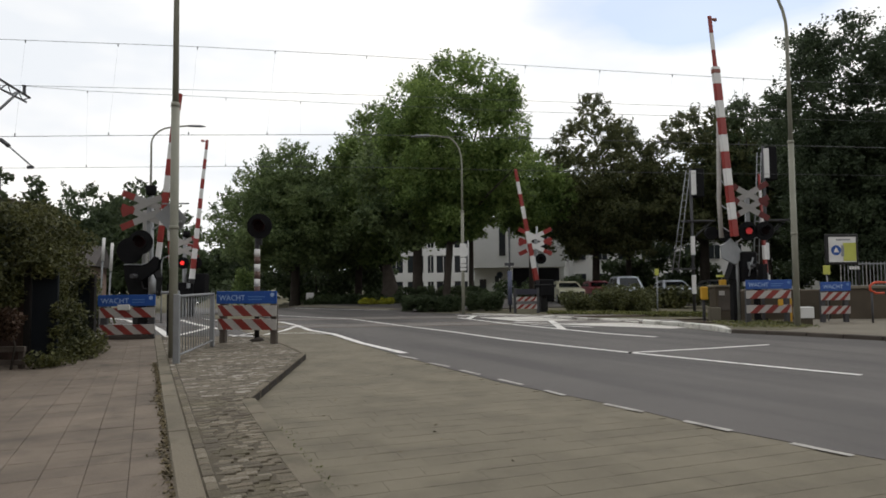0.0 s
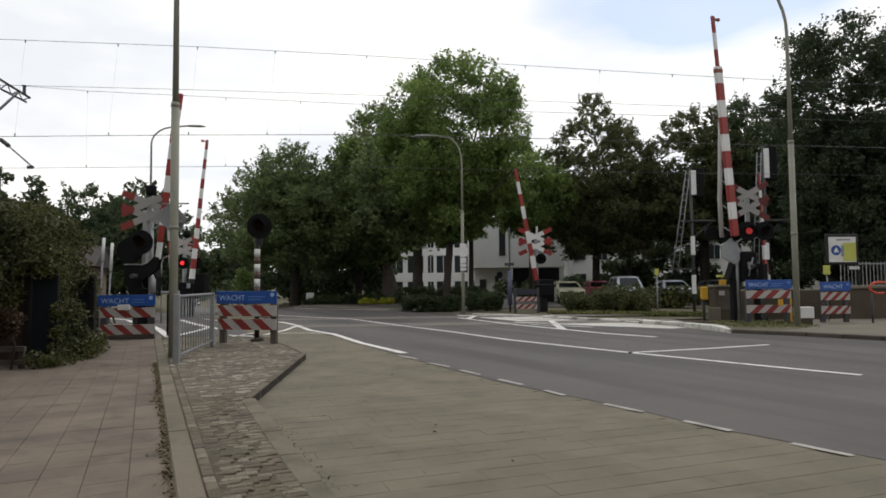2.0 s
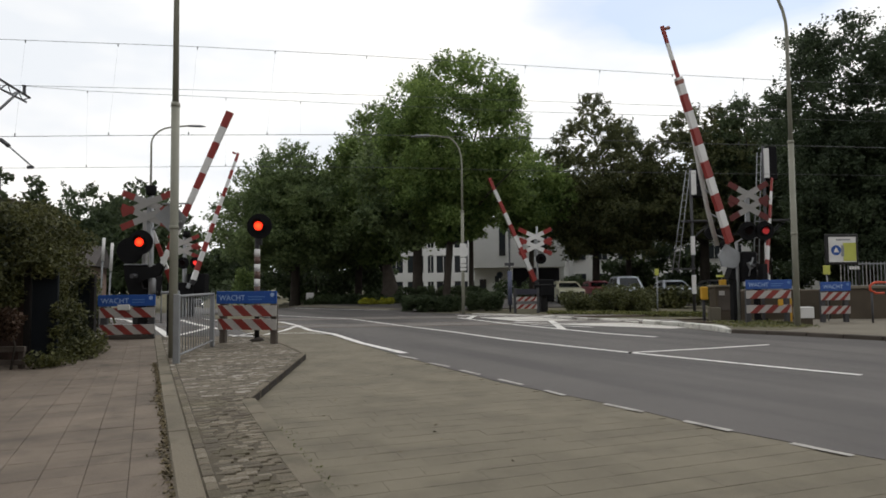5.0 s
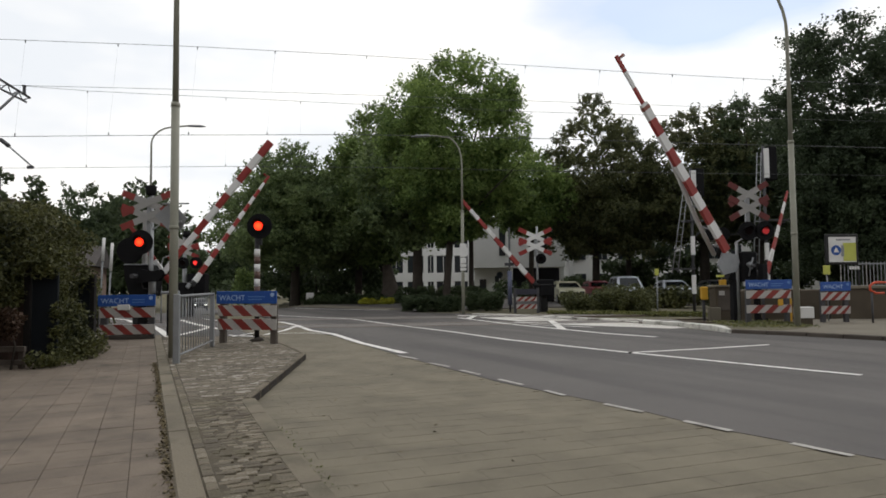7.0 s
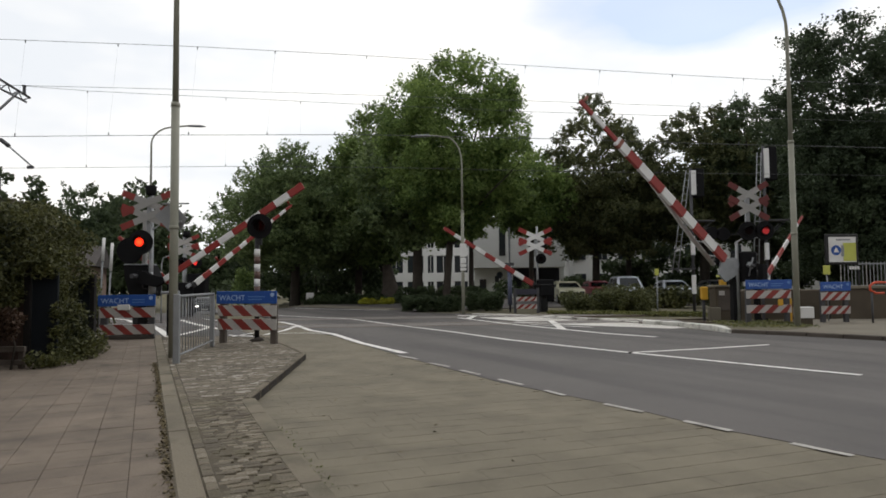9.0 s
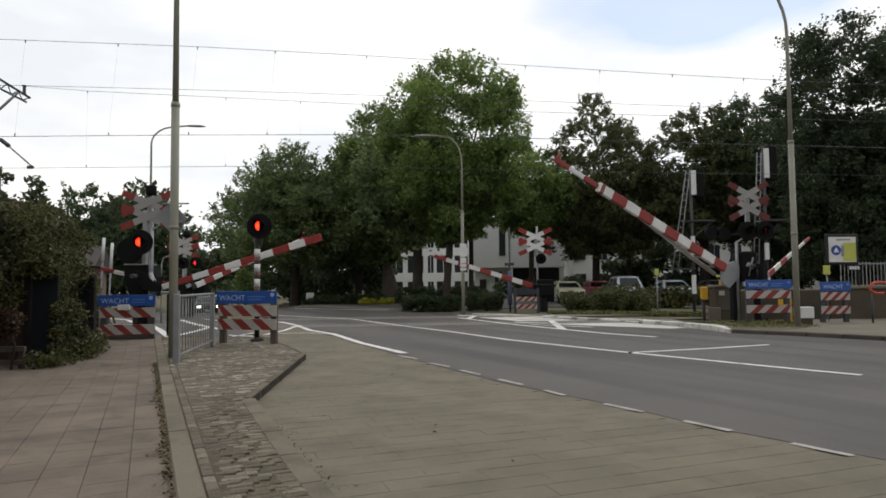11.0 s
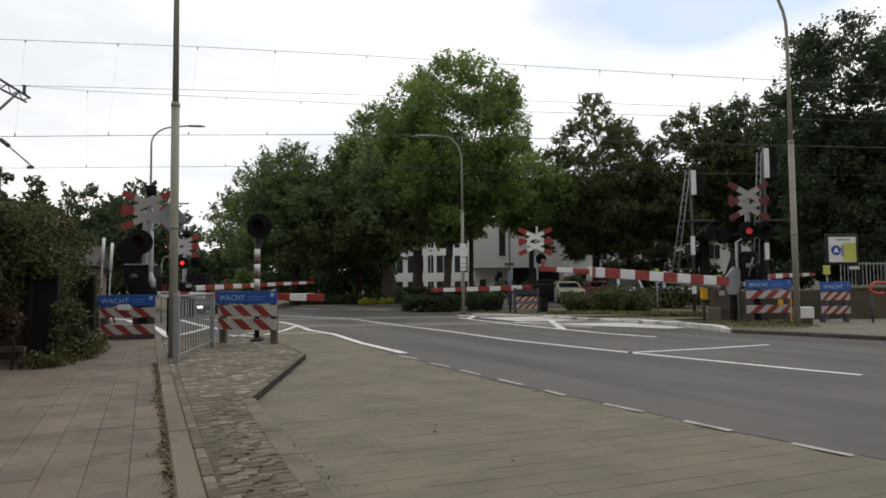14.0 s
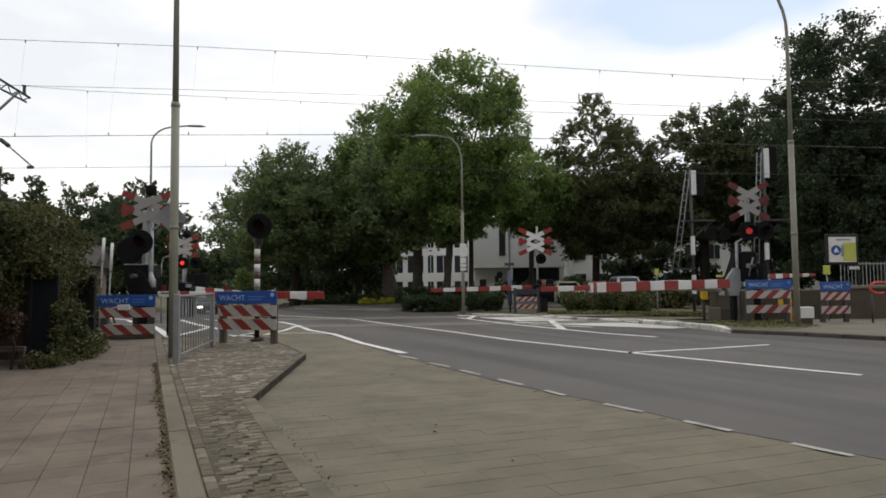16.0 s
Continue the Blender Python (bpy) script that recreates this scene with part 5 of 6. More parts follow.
house(-21.2, 33.0, 20, 2.9, 6, 2.5, 1.2, BRICK_FAR, "low brick house with a brown tiled roof", 1, 2, None, True, ROOF_BROWN)


# ---- cars ----
def car(x, y, rz, paint, label, lights=False, van=False):
    c = thing("car", pose(x, y, -0.06, 0, 0, rz), label, "car", "cars")
    h = 1.75 if van else 1.46
    prof = [(-2.1, 0.35), (-2.12, 0.75), (-1.95, 0.95), (-1.1, 1.02), (-0.5, h - 0.08), (0.0, h), (1.2, h - 0.04), (1.85, 1.0), (2.08, 0.92), (2.1, 0.35)]
    bm = plate(prof, -0.84, 0.84)
    for v in bm.verts:
        if v.co.z > 1.05:
            v.co.y *= 0.8
    bmesh.ops.bevel(bm, geom=list(bm.edges), offset=0.05, segments=2, affect="EDGES")
    body = part("body", bm, paint, c)
    def pane(q):
        bm = bmesh.new()
        bm.faces.new([bm.verts.new(p) for p in q])
        bmesh.ops.solidify(bm, geom=list(bm.faces), thickness=0.012)
        bmesh.ops.recalc_face_normals(bm, faces=bm.faces)
        return bm

    part("windscreen", pane([(-1.12, -0.68, 1.07), (-1.12, 0.68, 1.07), (-0.57, 0.56, h - 0.12), (-0.57, -0.56, h - 0.12)]), GLASS, body)
    for sy in (-1, 1):
        for x0, x1, x2, x3 in ((-0.92, -0.46, 0.32, 0.32), (0.40, 0.40, 1.12, 1.6)):
            part("side_window", pane([(x0, sy * 0.85, 1.06), (x1, sy * 0.70, h - 0.14), (x2, sy * 0.70, h - 0.14), (x3, sy * 0.85, 1.06)]), GLASS, body)
        for wx in (-1.35, 1.3):
            wh = part("wheel", pipe([(wx, sy * 0.68, 0.31), (wx, sy * 0.86, 0.31)], 0.31, n=20), BLACK, c)
            part("rim", pipe([(wx, sy * 0.855, 0.31), (wx, sy * 0.87, 0.31)], 0.19, n=16), GREY, wh)
        part("headlight", box((-2.16, sy * 0.62 - 0.15, 0.66), (-2.06, sy * 0.62 + 0.15, 0.8), bevel=0.03), HEADLIGHT if lights else GLASS, c)
        part("tail_light", box((2.05, sy * 0.68 - 0.1, 0.75), (2.14, sy * 0.68 + 0.1, 0.92), bevel=0.02), RED, c)
    part("rear_window", pane([(1.33, -0.56, h - 0.12), (1.33, 0.56, h - 0.12), (1.84, 0.66, 1.08), (1.84, -0.66, 1.08)]), GLASS, body)
    part("grille", box((-2.15, -0.4, 0.6), (-2.08, 0.4, 0.74), bevel=0.01), BLACK, c)
    part("number_plate", box((-2.20, -0.26, 0.40), (-2.181, 0.26, 0.51)), WHITE_DULL, c, "plain pale plate")
    part("bumper", box((-2.18, -0.8, 0.32), (-2.05, 0.8, 0.55), bevel=0.03), BLACK, c)
    part("bumper", box((2.05, -0.8, 0.32), (2.17, 0.8, 0.55), bevel=0.03), BLACK, c)
    return c


SILVER = mat("silver_car_paint", (0.42, 0.45, 0.5), 0.3, 0.3, var=0.04, scale=1, fine=10, bump=0.0, space="object")
CREAM = mat("pale_yellow_car_paint", (0.40, 0.39, 0.28), 0.35, 0.0, var=0.04, scale=1, fine=10, bump=0.0, space="object")
CAR_RED = mat("red_car_paint", (0.25, 0.03, 0.04), 0.35, 0.0, var=0.04, scale=1, fine=10, bump=0.0, space="object")
CAR_DARK = mat("dark_car_paint", (0.02, 0.022, 0.026), 0.3, 0.0, var=0.04, scale=1, fine=10, bump=0.0, space="object")
car(12.05, 43.0, 90, SILVER, "silver parked car behind the shrubs", van=True)
car(8.2, 43.5, 90, CREAM, "pale yellow parked car behind the shrubs")
car(11.15, 47.2, 90, CAR_RED, "red parked car behind the shrubs")
car(15.1, 43.0, 85, SILVER, "silver grey parked car behind the shrubs")
car(17.9, 42.6, 85, CAR_DARK, "dark parked car behind the shrubs")
oncoming = car(-14.8, 41.5, 111.3, CAR_DARK, "dark car coming up to the closed crossing with headlights on", True)


# ---- trees and shrubs ----
def tree(name, x, y, prof, material, label, seed, count, leaf, trunk=0.28, clumps=240, cr=0.75, shoots=50, inner=0.2, trunks=1, lean=0.0, low=0.35, foot=0.0, flare=1.4, bark=BARK, taper=0.3):
    """A tapered trunk with limbs, and a crown of many small blades in uneven boughs.
    prof: heights and half-widths of the crown from its foot to its top."""
    rng = np.random.default_rng(seed)
    t = thing(name, pose(x, y, -0.06), label, "tree", "trees")
    zs, rs = np.array([p[0] for p in prof], float), np.array([p[1] for p in prof], float)
    z = rng.uniform(zs[0], zs[-1], clumps * 6)
    keep = rng.uniform(0, 1, len(z)) < np.interp(z, zs, rs) / rs.max()
    z = z[keep][:clumps]
    r = np.interp(z, zs, rs)
    a = rng.uniform(0, 2 * math.pi, len(z))
    bough = 1 + 0.13 * np.sin(3 * a + z * 0.9 + seed) + 0.09 * np.sin(5 * a - z * 1.7)
    q = rng.uniform(0.35, 1.0, len(z)) ** 0.55
    size = cr * rng.uniform(0.5, 1.25, len(z)) * np.clip(r / rs.max() + 0.25, 0.35, 1)
    rr = np.clip(r * q * bough - size * 0.5, 0, None)
    cen = np.stack([rr * np.cos(a) + lean * z, rr * np.sin(a), z], 1)
    w = size ** 2
    pick = rng.choice(len(z), count, p=w / w.sum())
    off = rng.normal(size=(count, 3)) * np.array([0.52, 0.52, 0.34]) * size[pick][:, None]
    pts = [cen[pick] + off]
    for i in range(shoots):
        zz = rng.uniform(zs[0] + (zs[-1] - zs[0]) * 0.35, zs[-1])
        r1, a1 = np.interp(zz, zs, rs), rng.uniform(0, 2 * math.pi)
        d = np.array([0.55 * math.cos(a1), 0.55 * math.sin(a1), 0.8]) + rng.normal(size=3) * 0.2
        s = np.linspace(-0.3, rng.uniform(0.4, 0.95), 26)[:, None] * cr * 1.1
        pts.append(np.array([r1 * 0.97 * math.cos(a1) + lean * zz, r1 * 0.97 * math.sin(a1), zz]) + s * d + rng.normal(size=(26, 3)) * 0.09)
    leaves("crown", np.concatenate(pts), leaf, material, t, seed)
    k = int(count * inner)
    zi = rng.uniform(zs[0] + 0.3, zs[-1] - (zs[-1] - zs[0]) * low, k)
    ri, ai = np.interp(zi, zs, rs) * 0.68 * np.sqrt(rng.uniform(0, 1, k)), rng.uniform(0, 2 * math.pi, k)
    leaves("inner_crown", np.stack([ri * np.cos(ai) + lean * zi, ri * np.sin(ai), zi], 1), leaf * 1.7, material, t, seed + 50)
    hz = zs[0] + (zs[-1] - zs[0]) * 0.6
    for j in range(trunks):
        dx = (j - (trunks - 1) / 2) * 1.3
        part("trunk", pipe([(dx + foot, 0, -0.2), (dx * 1.02 + foot, 0, taper), (dx * 1.1 + 0.05 + foot * 0.6, 0.03, zs[0] + 0.8), (lean * hz + dx, 0, hz)], [trunk * flare, trunk * (0.4 + flare * 0.43), trunk * 0.8, trunk * 0.2], n=10), bark, t)
    for i in range(9):
        c = cen[int(rng.integers(0, len(cen)))]
        z0 = min(zs[0] * rng.uniform(0.8, 1.2) + 0.6, c[2] * 0.8)
        part("limb", pipe([(0.03 + foot * 0.5, 0, z0), tuple(c * np.array([0.45, 0.45, 0.5]) + np.array([0, 0, z0 * 0.5 + 0.3])), tuple(c)], [trunk * 0.4, trunk * 0.28, trunk * 0.06], n=6), BARK, t)
    return t


tree("plane_tree", 0.8, 37.5, [(3.6, 1.4), (5.2, 2.8), (6.6, 4.1), (7.9, 4.6), (9.5, 4.4), (11.8, 3.8), (12.8, 3.2), (13.7, 2.2), (14.6, 0.6)], LEAF, "tall broad green tree beyond the tracks", 3, 60000, 0.15, 0.24, 430, 0.62, 300, 0.16, low=0.5, foot=-0.66)
tree("plane_tree", -4.7, 46.0, [(2.55, 1.78), (4.71, 3.31), (7.26, 3.82), (9.68, 3.57), (11.46, 2.68), (13.12, 1.53), (14.01, 0.51)], LEAF_LIME, "light green tree with a broad flared foot", 4, 33000, 0.185, 0.27, 260, 0.78, 110, foot=0.95, flare=3.9, bark=WOOD_OLD, taper=1.15)
tree("lime_tree", 1.75, 41.0, [(4.6, 0.9), (6.5, 2.2), (8.5, 2.2), (9.8, 0.8)], LEAF_MID, "slim green tree beside the plane tree", 36, 5000, 0.2, 0.17, 90, 0.7, 20)
tree("plane_tree", -1.6, 40.0, [(3.7, 1.6), (5.2, 3.7), (8.0, 4.0), (10.0, 3.0), (11.5, 1.2)], LEAF_MID, "dark green tree between two larger ones", 34, 12000, 0.26, 0.34, 180, 0.9, 30)
tree("lime_tree", -10.5, 46.0, [(2.6, 3.6), (3.4, 5.2), (4.2, 6.0), (6.2, 5.5), (8.0, 4.6), (9.4, 3.5), (10.4, 2.2), (11.2, 0.6)], LEAF_MID, "round dark green tree beside the road", 5, 48000, 0.175, 0.34, 400, 0.75, 120, 0.26, low=0.25)
tree("lime_tree", -6.4, 49.0, [(2.8, 2.6), (4.5, 4.4), (7.0, 4.6), (9.5, 3.4), (11.0, 1.0)], LEAF_MID, "dark green tree beside the road", 6, 14000, 0.30, 0.3, 190, 0.95, 30)
tree("copper_tree", 11.5, 49.0, [(3.3, 3.0), (5.6, 4.7), (9.5, 4.5), (11.6, 3.4), (13.1, 2.1), (14.2, 1.1), (15.6, 0.3)], LEAF_COPPER, "loose-crowned dark tree behind the parked cars", 7, 24000, 0.19, 0.3, 260, 0.56, 210, 0.26, low=0.52)
tree("copper_tree", 14.4, 50.5, [(3.6, 2.2), (6.0, 3.4), (9.5, 3.2), (11.6, 2.2), (12.8, 1.2), (13.6, 0.3)], LEAF_COPPER, "loose-crowned dark tree beside another behind the parked cars", 35, 14000, 0.19, 0.24, 170, 0.56, 110, 0.26, low=0.52)
tree("street_tree", 6.3, 46.5, [(4.5, 0.9), (5.7, 2.6), (8.0, 3.4), (9.6, 2.4), (10.6, 0.6)], LEAF, "green tree before the white house", 8, 13000, 0.21, 0.2, 130, 0.72, 50)
tree("street_tree", 19.1, 47.5, [(4.2, 2.6), (5.2, 5.0), (8.5, 5.0), (11.5, 3.4), (13.0, 2.4), (14.0, 0.8)], LEAF_COPPER, "loose dark street tree beside the platform", 9, 27000, 0.19, 0.38, 270, 0.58, 170, 0.25, low=0.5)
tree("street_tree", 22.4, 46.0, [(4.6, 2.2), (5.8, 4.0), (9.0, 4.4), (12.0, 3.6), (13.6, 2.2), (14.5, 0.8)], LEAF_DARK, "dark street tree beside the platform", 10, 22000, 0.19, 0.3, 270, 0.58, 160, 0.25, low=0.5)
tree("street_tree", 21.0, 32.0, [(1.7, 3.2), (4.0, 4.2), (7.0, 4.3), (10.0, 4.2), (12.0, 4.0), (13.2, 3.7), (14.0, 2.8), (14.4, 1.4)], LEAF_DEEP, "tall dark tree beside the platform", 11, 90000, 0.14, 0.3, 600, 0.56, 80, 0.24, low=0.42)
tree("street_tree", 26.5, 34.0, [(1.5, 3.4), (4.0, 4.6), (9.0, 5.0), (12.5, 4.2), (15.0, 1.2)], LEAF_DARK, "tall dark tree beside the platform", 12, 17000, 0.27, 0.3, 230, 0.9, 50, 0.3)
tree("street_tree", 26.0, 52.0, [(4.4, 3.0), (6.0, 5.0), (9.0, 5.0), (12.0, 3.6), (13.5, 1.0)], LEAF_DARK, "dark street tree beside the platform", 13, 14000, 0.32, 0.3, 200, 1.0, 40, 0.3)
tree("far_tree", -34.0, 61.0, [(1.0, 3.6), (5.0, 5.4), (8.0, 4.4), (9.6, 2.4), (10.6, 0.6)], LEAF_DARK, "distant dark tree behind the hedge", 14, 10000, 0.32, 0.3, 170, 1.0, 40)
tree("far_tree", -27.8, 60.0, [(1.0, 3.6), (5.0, 5.0), (8.0, 4.0), (9.8, 2.2), (10.8, 0.6)], LEAF_DARK, "distant dark tree behind the crossing", 15, 10000, 0.32, 0.3, 170, 1.0, 40)
tree("far_tree", -31.0, 63.0, [(1.0, 3.4), (5.0, 4.6), (8.0, 3.6), (9.6, 1.8), (10.4, 0.5)], LEAF_DARK, "distant dark tree behind the footpath", 37, 9000, 0.32, 0.3, 160, 0.9, 40)
tree("far_tree", -43.0, 58.0, [(1.0, 3.6), (5.0, 5.4), (8.0, 4.0), (9.6, 0.8)], LEAF_DARK, "distant dark tree behind the hedge", 17, 8000, 0.34, 0.3, 150, 1.0, 40)


def shrub(name, label, seed, boxes, count, leaf, material, category="shrub", stems=None, fill=None):
    """A clipped or loose bush: blades in a heap of rounded boughs."""
    rng = np.random.default_rng(seed)
    t = thing(name, Matrix(), label, category)
    lob = []
    for x0, y0, z0, x1, y1, z1, k, s in boxes:
        for i in range(k):
            lob.append((rng.uniform(x0, x1), rng.uniform(y0, y1), rng.uniform(z0, z1), s, s, s * 0.85))
    pts = on_shells(rng, lob, count, 0.4)
    pts = pts[pts[:, 2] > (-0.06 if name != "far_wood" else -5)]
    leaves("foliage", pts, leaf, material, t, seed)
    for p, q, r in (stems or ()):
        part("stem", pipe([p, tuple((a + b) / 2 + 0.05 for a, b in zip(p, q)), q], [r, r * 0.8, r * 0.4], n=6), BARK, t)
    return t


shrub("clipped_hedge", "dark clipped hedge beyond the tracks", 21, [(-1.95, 31.9, 0.05, 0.85, 32.8, 0.68, 270, 0.15), (1.2, 32.3, 0.05, 2.95, 33.2, 0.82, 210, 0.15)], 20000, 0.085, LEAF_DARK, "hedge", [((0, 32.4, -0.06), (0, 32.4, 0.7), 0.04)])
shrub("clipped_hedge", "dark clipped hedge in front of the white house", 38, [(-2.7, 38.5, 0.05, 2.6, 39.2, 1.1, 280, 0.16)], 14000, 0.1, LEAF_DARK, "hedge", [((0.6, 38.8, -0.06), (0.6, 38.8, 1.0), 0.04)])
shrub("clipped_hedge", "low dark hedge beside the far road", 22, [(-9.6, 44.2, 0.1, -2.9, 45.0, 0.45, 70, 0.35)], 7000, 0.15, LEAF_DARK, "hedge", [((-6, 44.6, -0.06), (-6, 44.6, 0.6), 0.04)])
shrub("flower_bed", "yellow flowering ground cover under the trees", 23, [(-5.6, 43, 0.05, -3.4, 44, 0.25, 20, 0.25)], 1500, 0.12, FLOWER, "flowers", [((-4.5, 43.5, -0.06), (-4.5, 43.5, 0.2), 0.02)])
shrub("shrubbery", "loose green shrubs beside the tracks", 24, [(5.6, 29.0, 0.1, 7.6, 30.6, 0.75, 26, 0.42), (7.4, 29.0, 0.1, 9.6, 31.0, 0.9, 30, 0.5)], 16000, 0.10, LEAF_SHRUB, "shrub", [((7, 29.8, -0.06), (7.2, 29.8, 1.0), 0.04), ((8.5, 29.8, -0.06), (8.3, 29.9, 1.1), 0.04)])
shrub("shrub", "green shrub beside the far signal", 25, [(-12.95, 40.5, 0.3, -11.8, 41.2, 2.3, 16, 0.45)], 3000, 0.16, LEAF_LIME, "shrub", [((-12.4, 40.8, -0.06), (-12.4, 40.8, 2.0), 0.05)])
shrub("shrub", "dark shrub by the platform", 26, [(9.6, 33, 0.2, 14.5, 35, 0.8, 26, 0.5)], 4500, 0.16, LEAF_HEDGE, "shrub", [((12, 34, -0.06), (12, 34, 0.8), 0.05)])
shrub("shrub", "dark bushes behind the footpath barrier", 27, [(-14.5, 20.0, 0.3, -11.5, 22.5, 1.5, 24, 0.5)], 7000, 0.13, LEAF_HEDGE, "shrub", [((-12.5, 21, -0.06), (-12.5, 21, 1.3), 0.05)])
shrub("far_wood", "dense dark wood far behind the crossing", 31, [(-22, 66, 0.5, -7.5, 69, 6.0, 60, 1.6), (12, 72, 7.5, 50, 75, 11.0, 90, 1.7), (30, 40, 0.5, 48, 60, 9.0, 70, 2.0)], 26000, 0.5, LEAF_DARK, "wood", [((-12, 67, -0.06), (-12, 67, 5), 0.2), ((20, 77, -0.06), (20, 74, 9), 0.2), ((32, 77, -0.06), (32, 74, 9), 0.2), ((38, 50, -0.06), (38, 50, 7), 0.2)])
shrub("undergrowth", "dark undergrowth under the trees", 28, [(-16, 50, 0.3, -4, 53, 2.4, 40, 1.1), (4, 53, 0.3, 30, 56, 1.2, 40, 0.9), (10.5, 53, 0.3, 13.6, 55, 1.4, 14, 0.8), (13.6, 53, 0.3, 17.0, 55, 2.9, 24, 0.8), (17.0, 53, 0.3, 21.2, 55, 4.6, 44, 0.75), (21.2, 52.5, 0.3, 22.6, 54.5, 2.3, 8, 0.7), (22.6, 53, 0.3, 25.5, 55, 1.2, 10, 0.7), (25.5, 53, 0.3, 46, 56, 4.5, 90, 1.0)], 30000, 0.3, LEAF_DARK, "shrub", [((-10, 51, -0.06), (-10, 51, 2), 0.08)])
shrub("far_wood", "dense dark wood at the bend of the far road", 33, [(-82, 172, -3.5, -46, 178, 10.4, 120, 2.4)], 24000, 1.2, LEAF_DARK, "wood", [((-70, 175, -0.5), (-70, 175, 8), 0.3), ((-60, 175, -4.5), (-60, 175, 8), 0.3)])
# ivy and hedge beside the footpath
shrub("ivy_hedge", "overgrown hedge and ivy on a garden fence", 29,
      [(-7.6, 8.6, 1.45, -6.7, 10.4, 2.45, 40, 0.40), (-8.2, 11.3, 0.4, -7.0, 12.4, 2.72, 66, 0.40), (-8.8, 12.2, 0.4, -7.75, 14.2, 2.75, 58, 0.40),
       (-6.45, 10.2, 0.1, -6.15, 10.7, 0.3, 8, 0.16), (-7.6, 11.2, 0.15, -6.6, 12.6, 0.7, 26, 0.28), (-8.1, 12.8, 0.15, -7.35, 14.0, 0.6, 20, 0.28), (-9.5, 7.0, 0.3, -7.4, 9.2, 2.4, 40, 0.45), (-6.8, 11.1, 0.1, -6.3, 11.8, 0.45, 16, 0.2), (-7.05, 10.78, 1.6, -6.5, 10.9, 1.85, 14, 0.12), (-6.5, 10.8, 0.1, -6.42, 10.9, 1.2, 10, 0.10), (-7.9, 10.6, 0.9, -7.1, 10.85, 1.5, 26, 0.2)],
      110000, 0.062, LEAF_HEDGE, "hedge", [((-7.2, 10, 0), (-7.4, 10, 2.2), 0.04), ((-7.6, 11.5, 0), (-7.6, 11.5, 2.4), 0.04), ((-8.2, 13, 0), (-8.2, 13, 2.3), 0.04), ((-6.75, 9.6, 0), (-6.9, 9.7, 1.6), 0.03)])
shrub("sapling", "thin young tree standing above the hedge", 30, [(-9.05, 14.0, 3.1, -8.75, 14.3, 3.75, 12, 0.16), (-9.75, 14.0, 2.9, -9.6, 14.3, 3.9, 8, 0.18)], 420, 0.11, LEAF_DARK, "sapling", [((-8.9, 14.15, 0), (-8.9, 14.15, 3.7), 0.03), ((-9.7, 14.15, 0), (-9.7, 14.15, 3.8), 0.03)])
shrub("withered_shrub", "withered brown shrub in front of the garden fence", 39, [(-6.95, 10.0, 0.6, -6.55, 10.25, 1.0, 12, 0.12)], 900, 0.05, LEAF_DRY, "shrub", [((-6.7, 10.1, 0.05), (-6.72, 10.1, 0.8), 0.02)])
sh = thing("garden_shed", pose(-14.7, 16.8, 0), "dark wooden garden shed behind the hedge", "shed")
part("wall", box((0, 0, -0.1), (3.55, 0.9, 3.5), bevel=0.01), WOOD_DARK, sh)
part("roof", box((-0.15, -0.2, 3.5), (3.75, 1.1, 3.62), bevel=0.02), ROOF_BROWN, sh)
part("fascia", box((-0.15, -0.225, 3.54), (3.75, -0.202, 3.66), bevel=0.004), WOOD_OLD, sh, "weathered board along the roof's edge")
gf = thing("garden_fence", pose(0, 0, 0.1), "dark wooden garden fence half hidden by ivy", "fence")
part("post", box((-7.03, 10.9, -0.1), (-6.92, 11.01, 1.63), bevel=0.01), WOOD_DARK, gf)
part("panel", box((-6.91, 10.93, 0.0), (-6.47, 10.97, 1.62), bevel=0.01), NAVY, gf, "dark blue fence panel")
part("panel", box((-7.86, 14.0, 0.0), (-7.6, 14.05, 1.5), bevel=0.01), NAVY, gf, "dark blue fence panel")
part("post", box((-7.59, 13.97, -0.1), (-7.49, 14.07, 1.53), bevel=0.01), WOOD_DARK, gf)
for i in range(7):
    part("plank", box((-7.94 + i * 0.13, 10.95, 0.0), (-7.82 + i * 0.13, 10.98, 1.12 + 0.02 * (i % 3)), bevel=0.006), PLANK, gf)
part("fence_rail", box((-7.95, 10.985, 0.8), (-7.04, 11.03, 0.88), bevel=0.006), PLANK, gf)
rk = thing("timber_rail", pose(-7.37, 10.2, 0.1), "low grey weathered timber rail at the hedge's foot", "timber rail")
part("top_beam", box((-0.6, -0.03, 0.28), (0.84, 0.03, 0.37), bevel=0.008), WOOD_OLD, rk)
part("lower_beam", box((-0.6, -0.025, 0.08), (0.84, 0.025, 0.16), bevel=0.008), WOOD_OLD, rk)
part("post", box((0.70, 0.03, -0.05), (0.79, 0.09, 0.36), bevel=0.008), WOOD_OLD, rk)
part("post", box((0.30, 0.03, -0.05), (0.38, 0.09, 0.34), bevel=0.01), WOOD_OLD, rk)

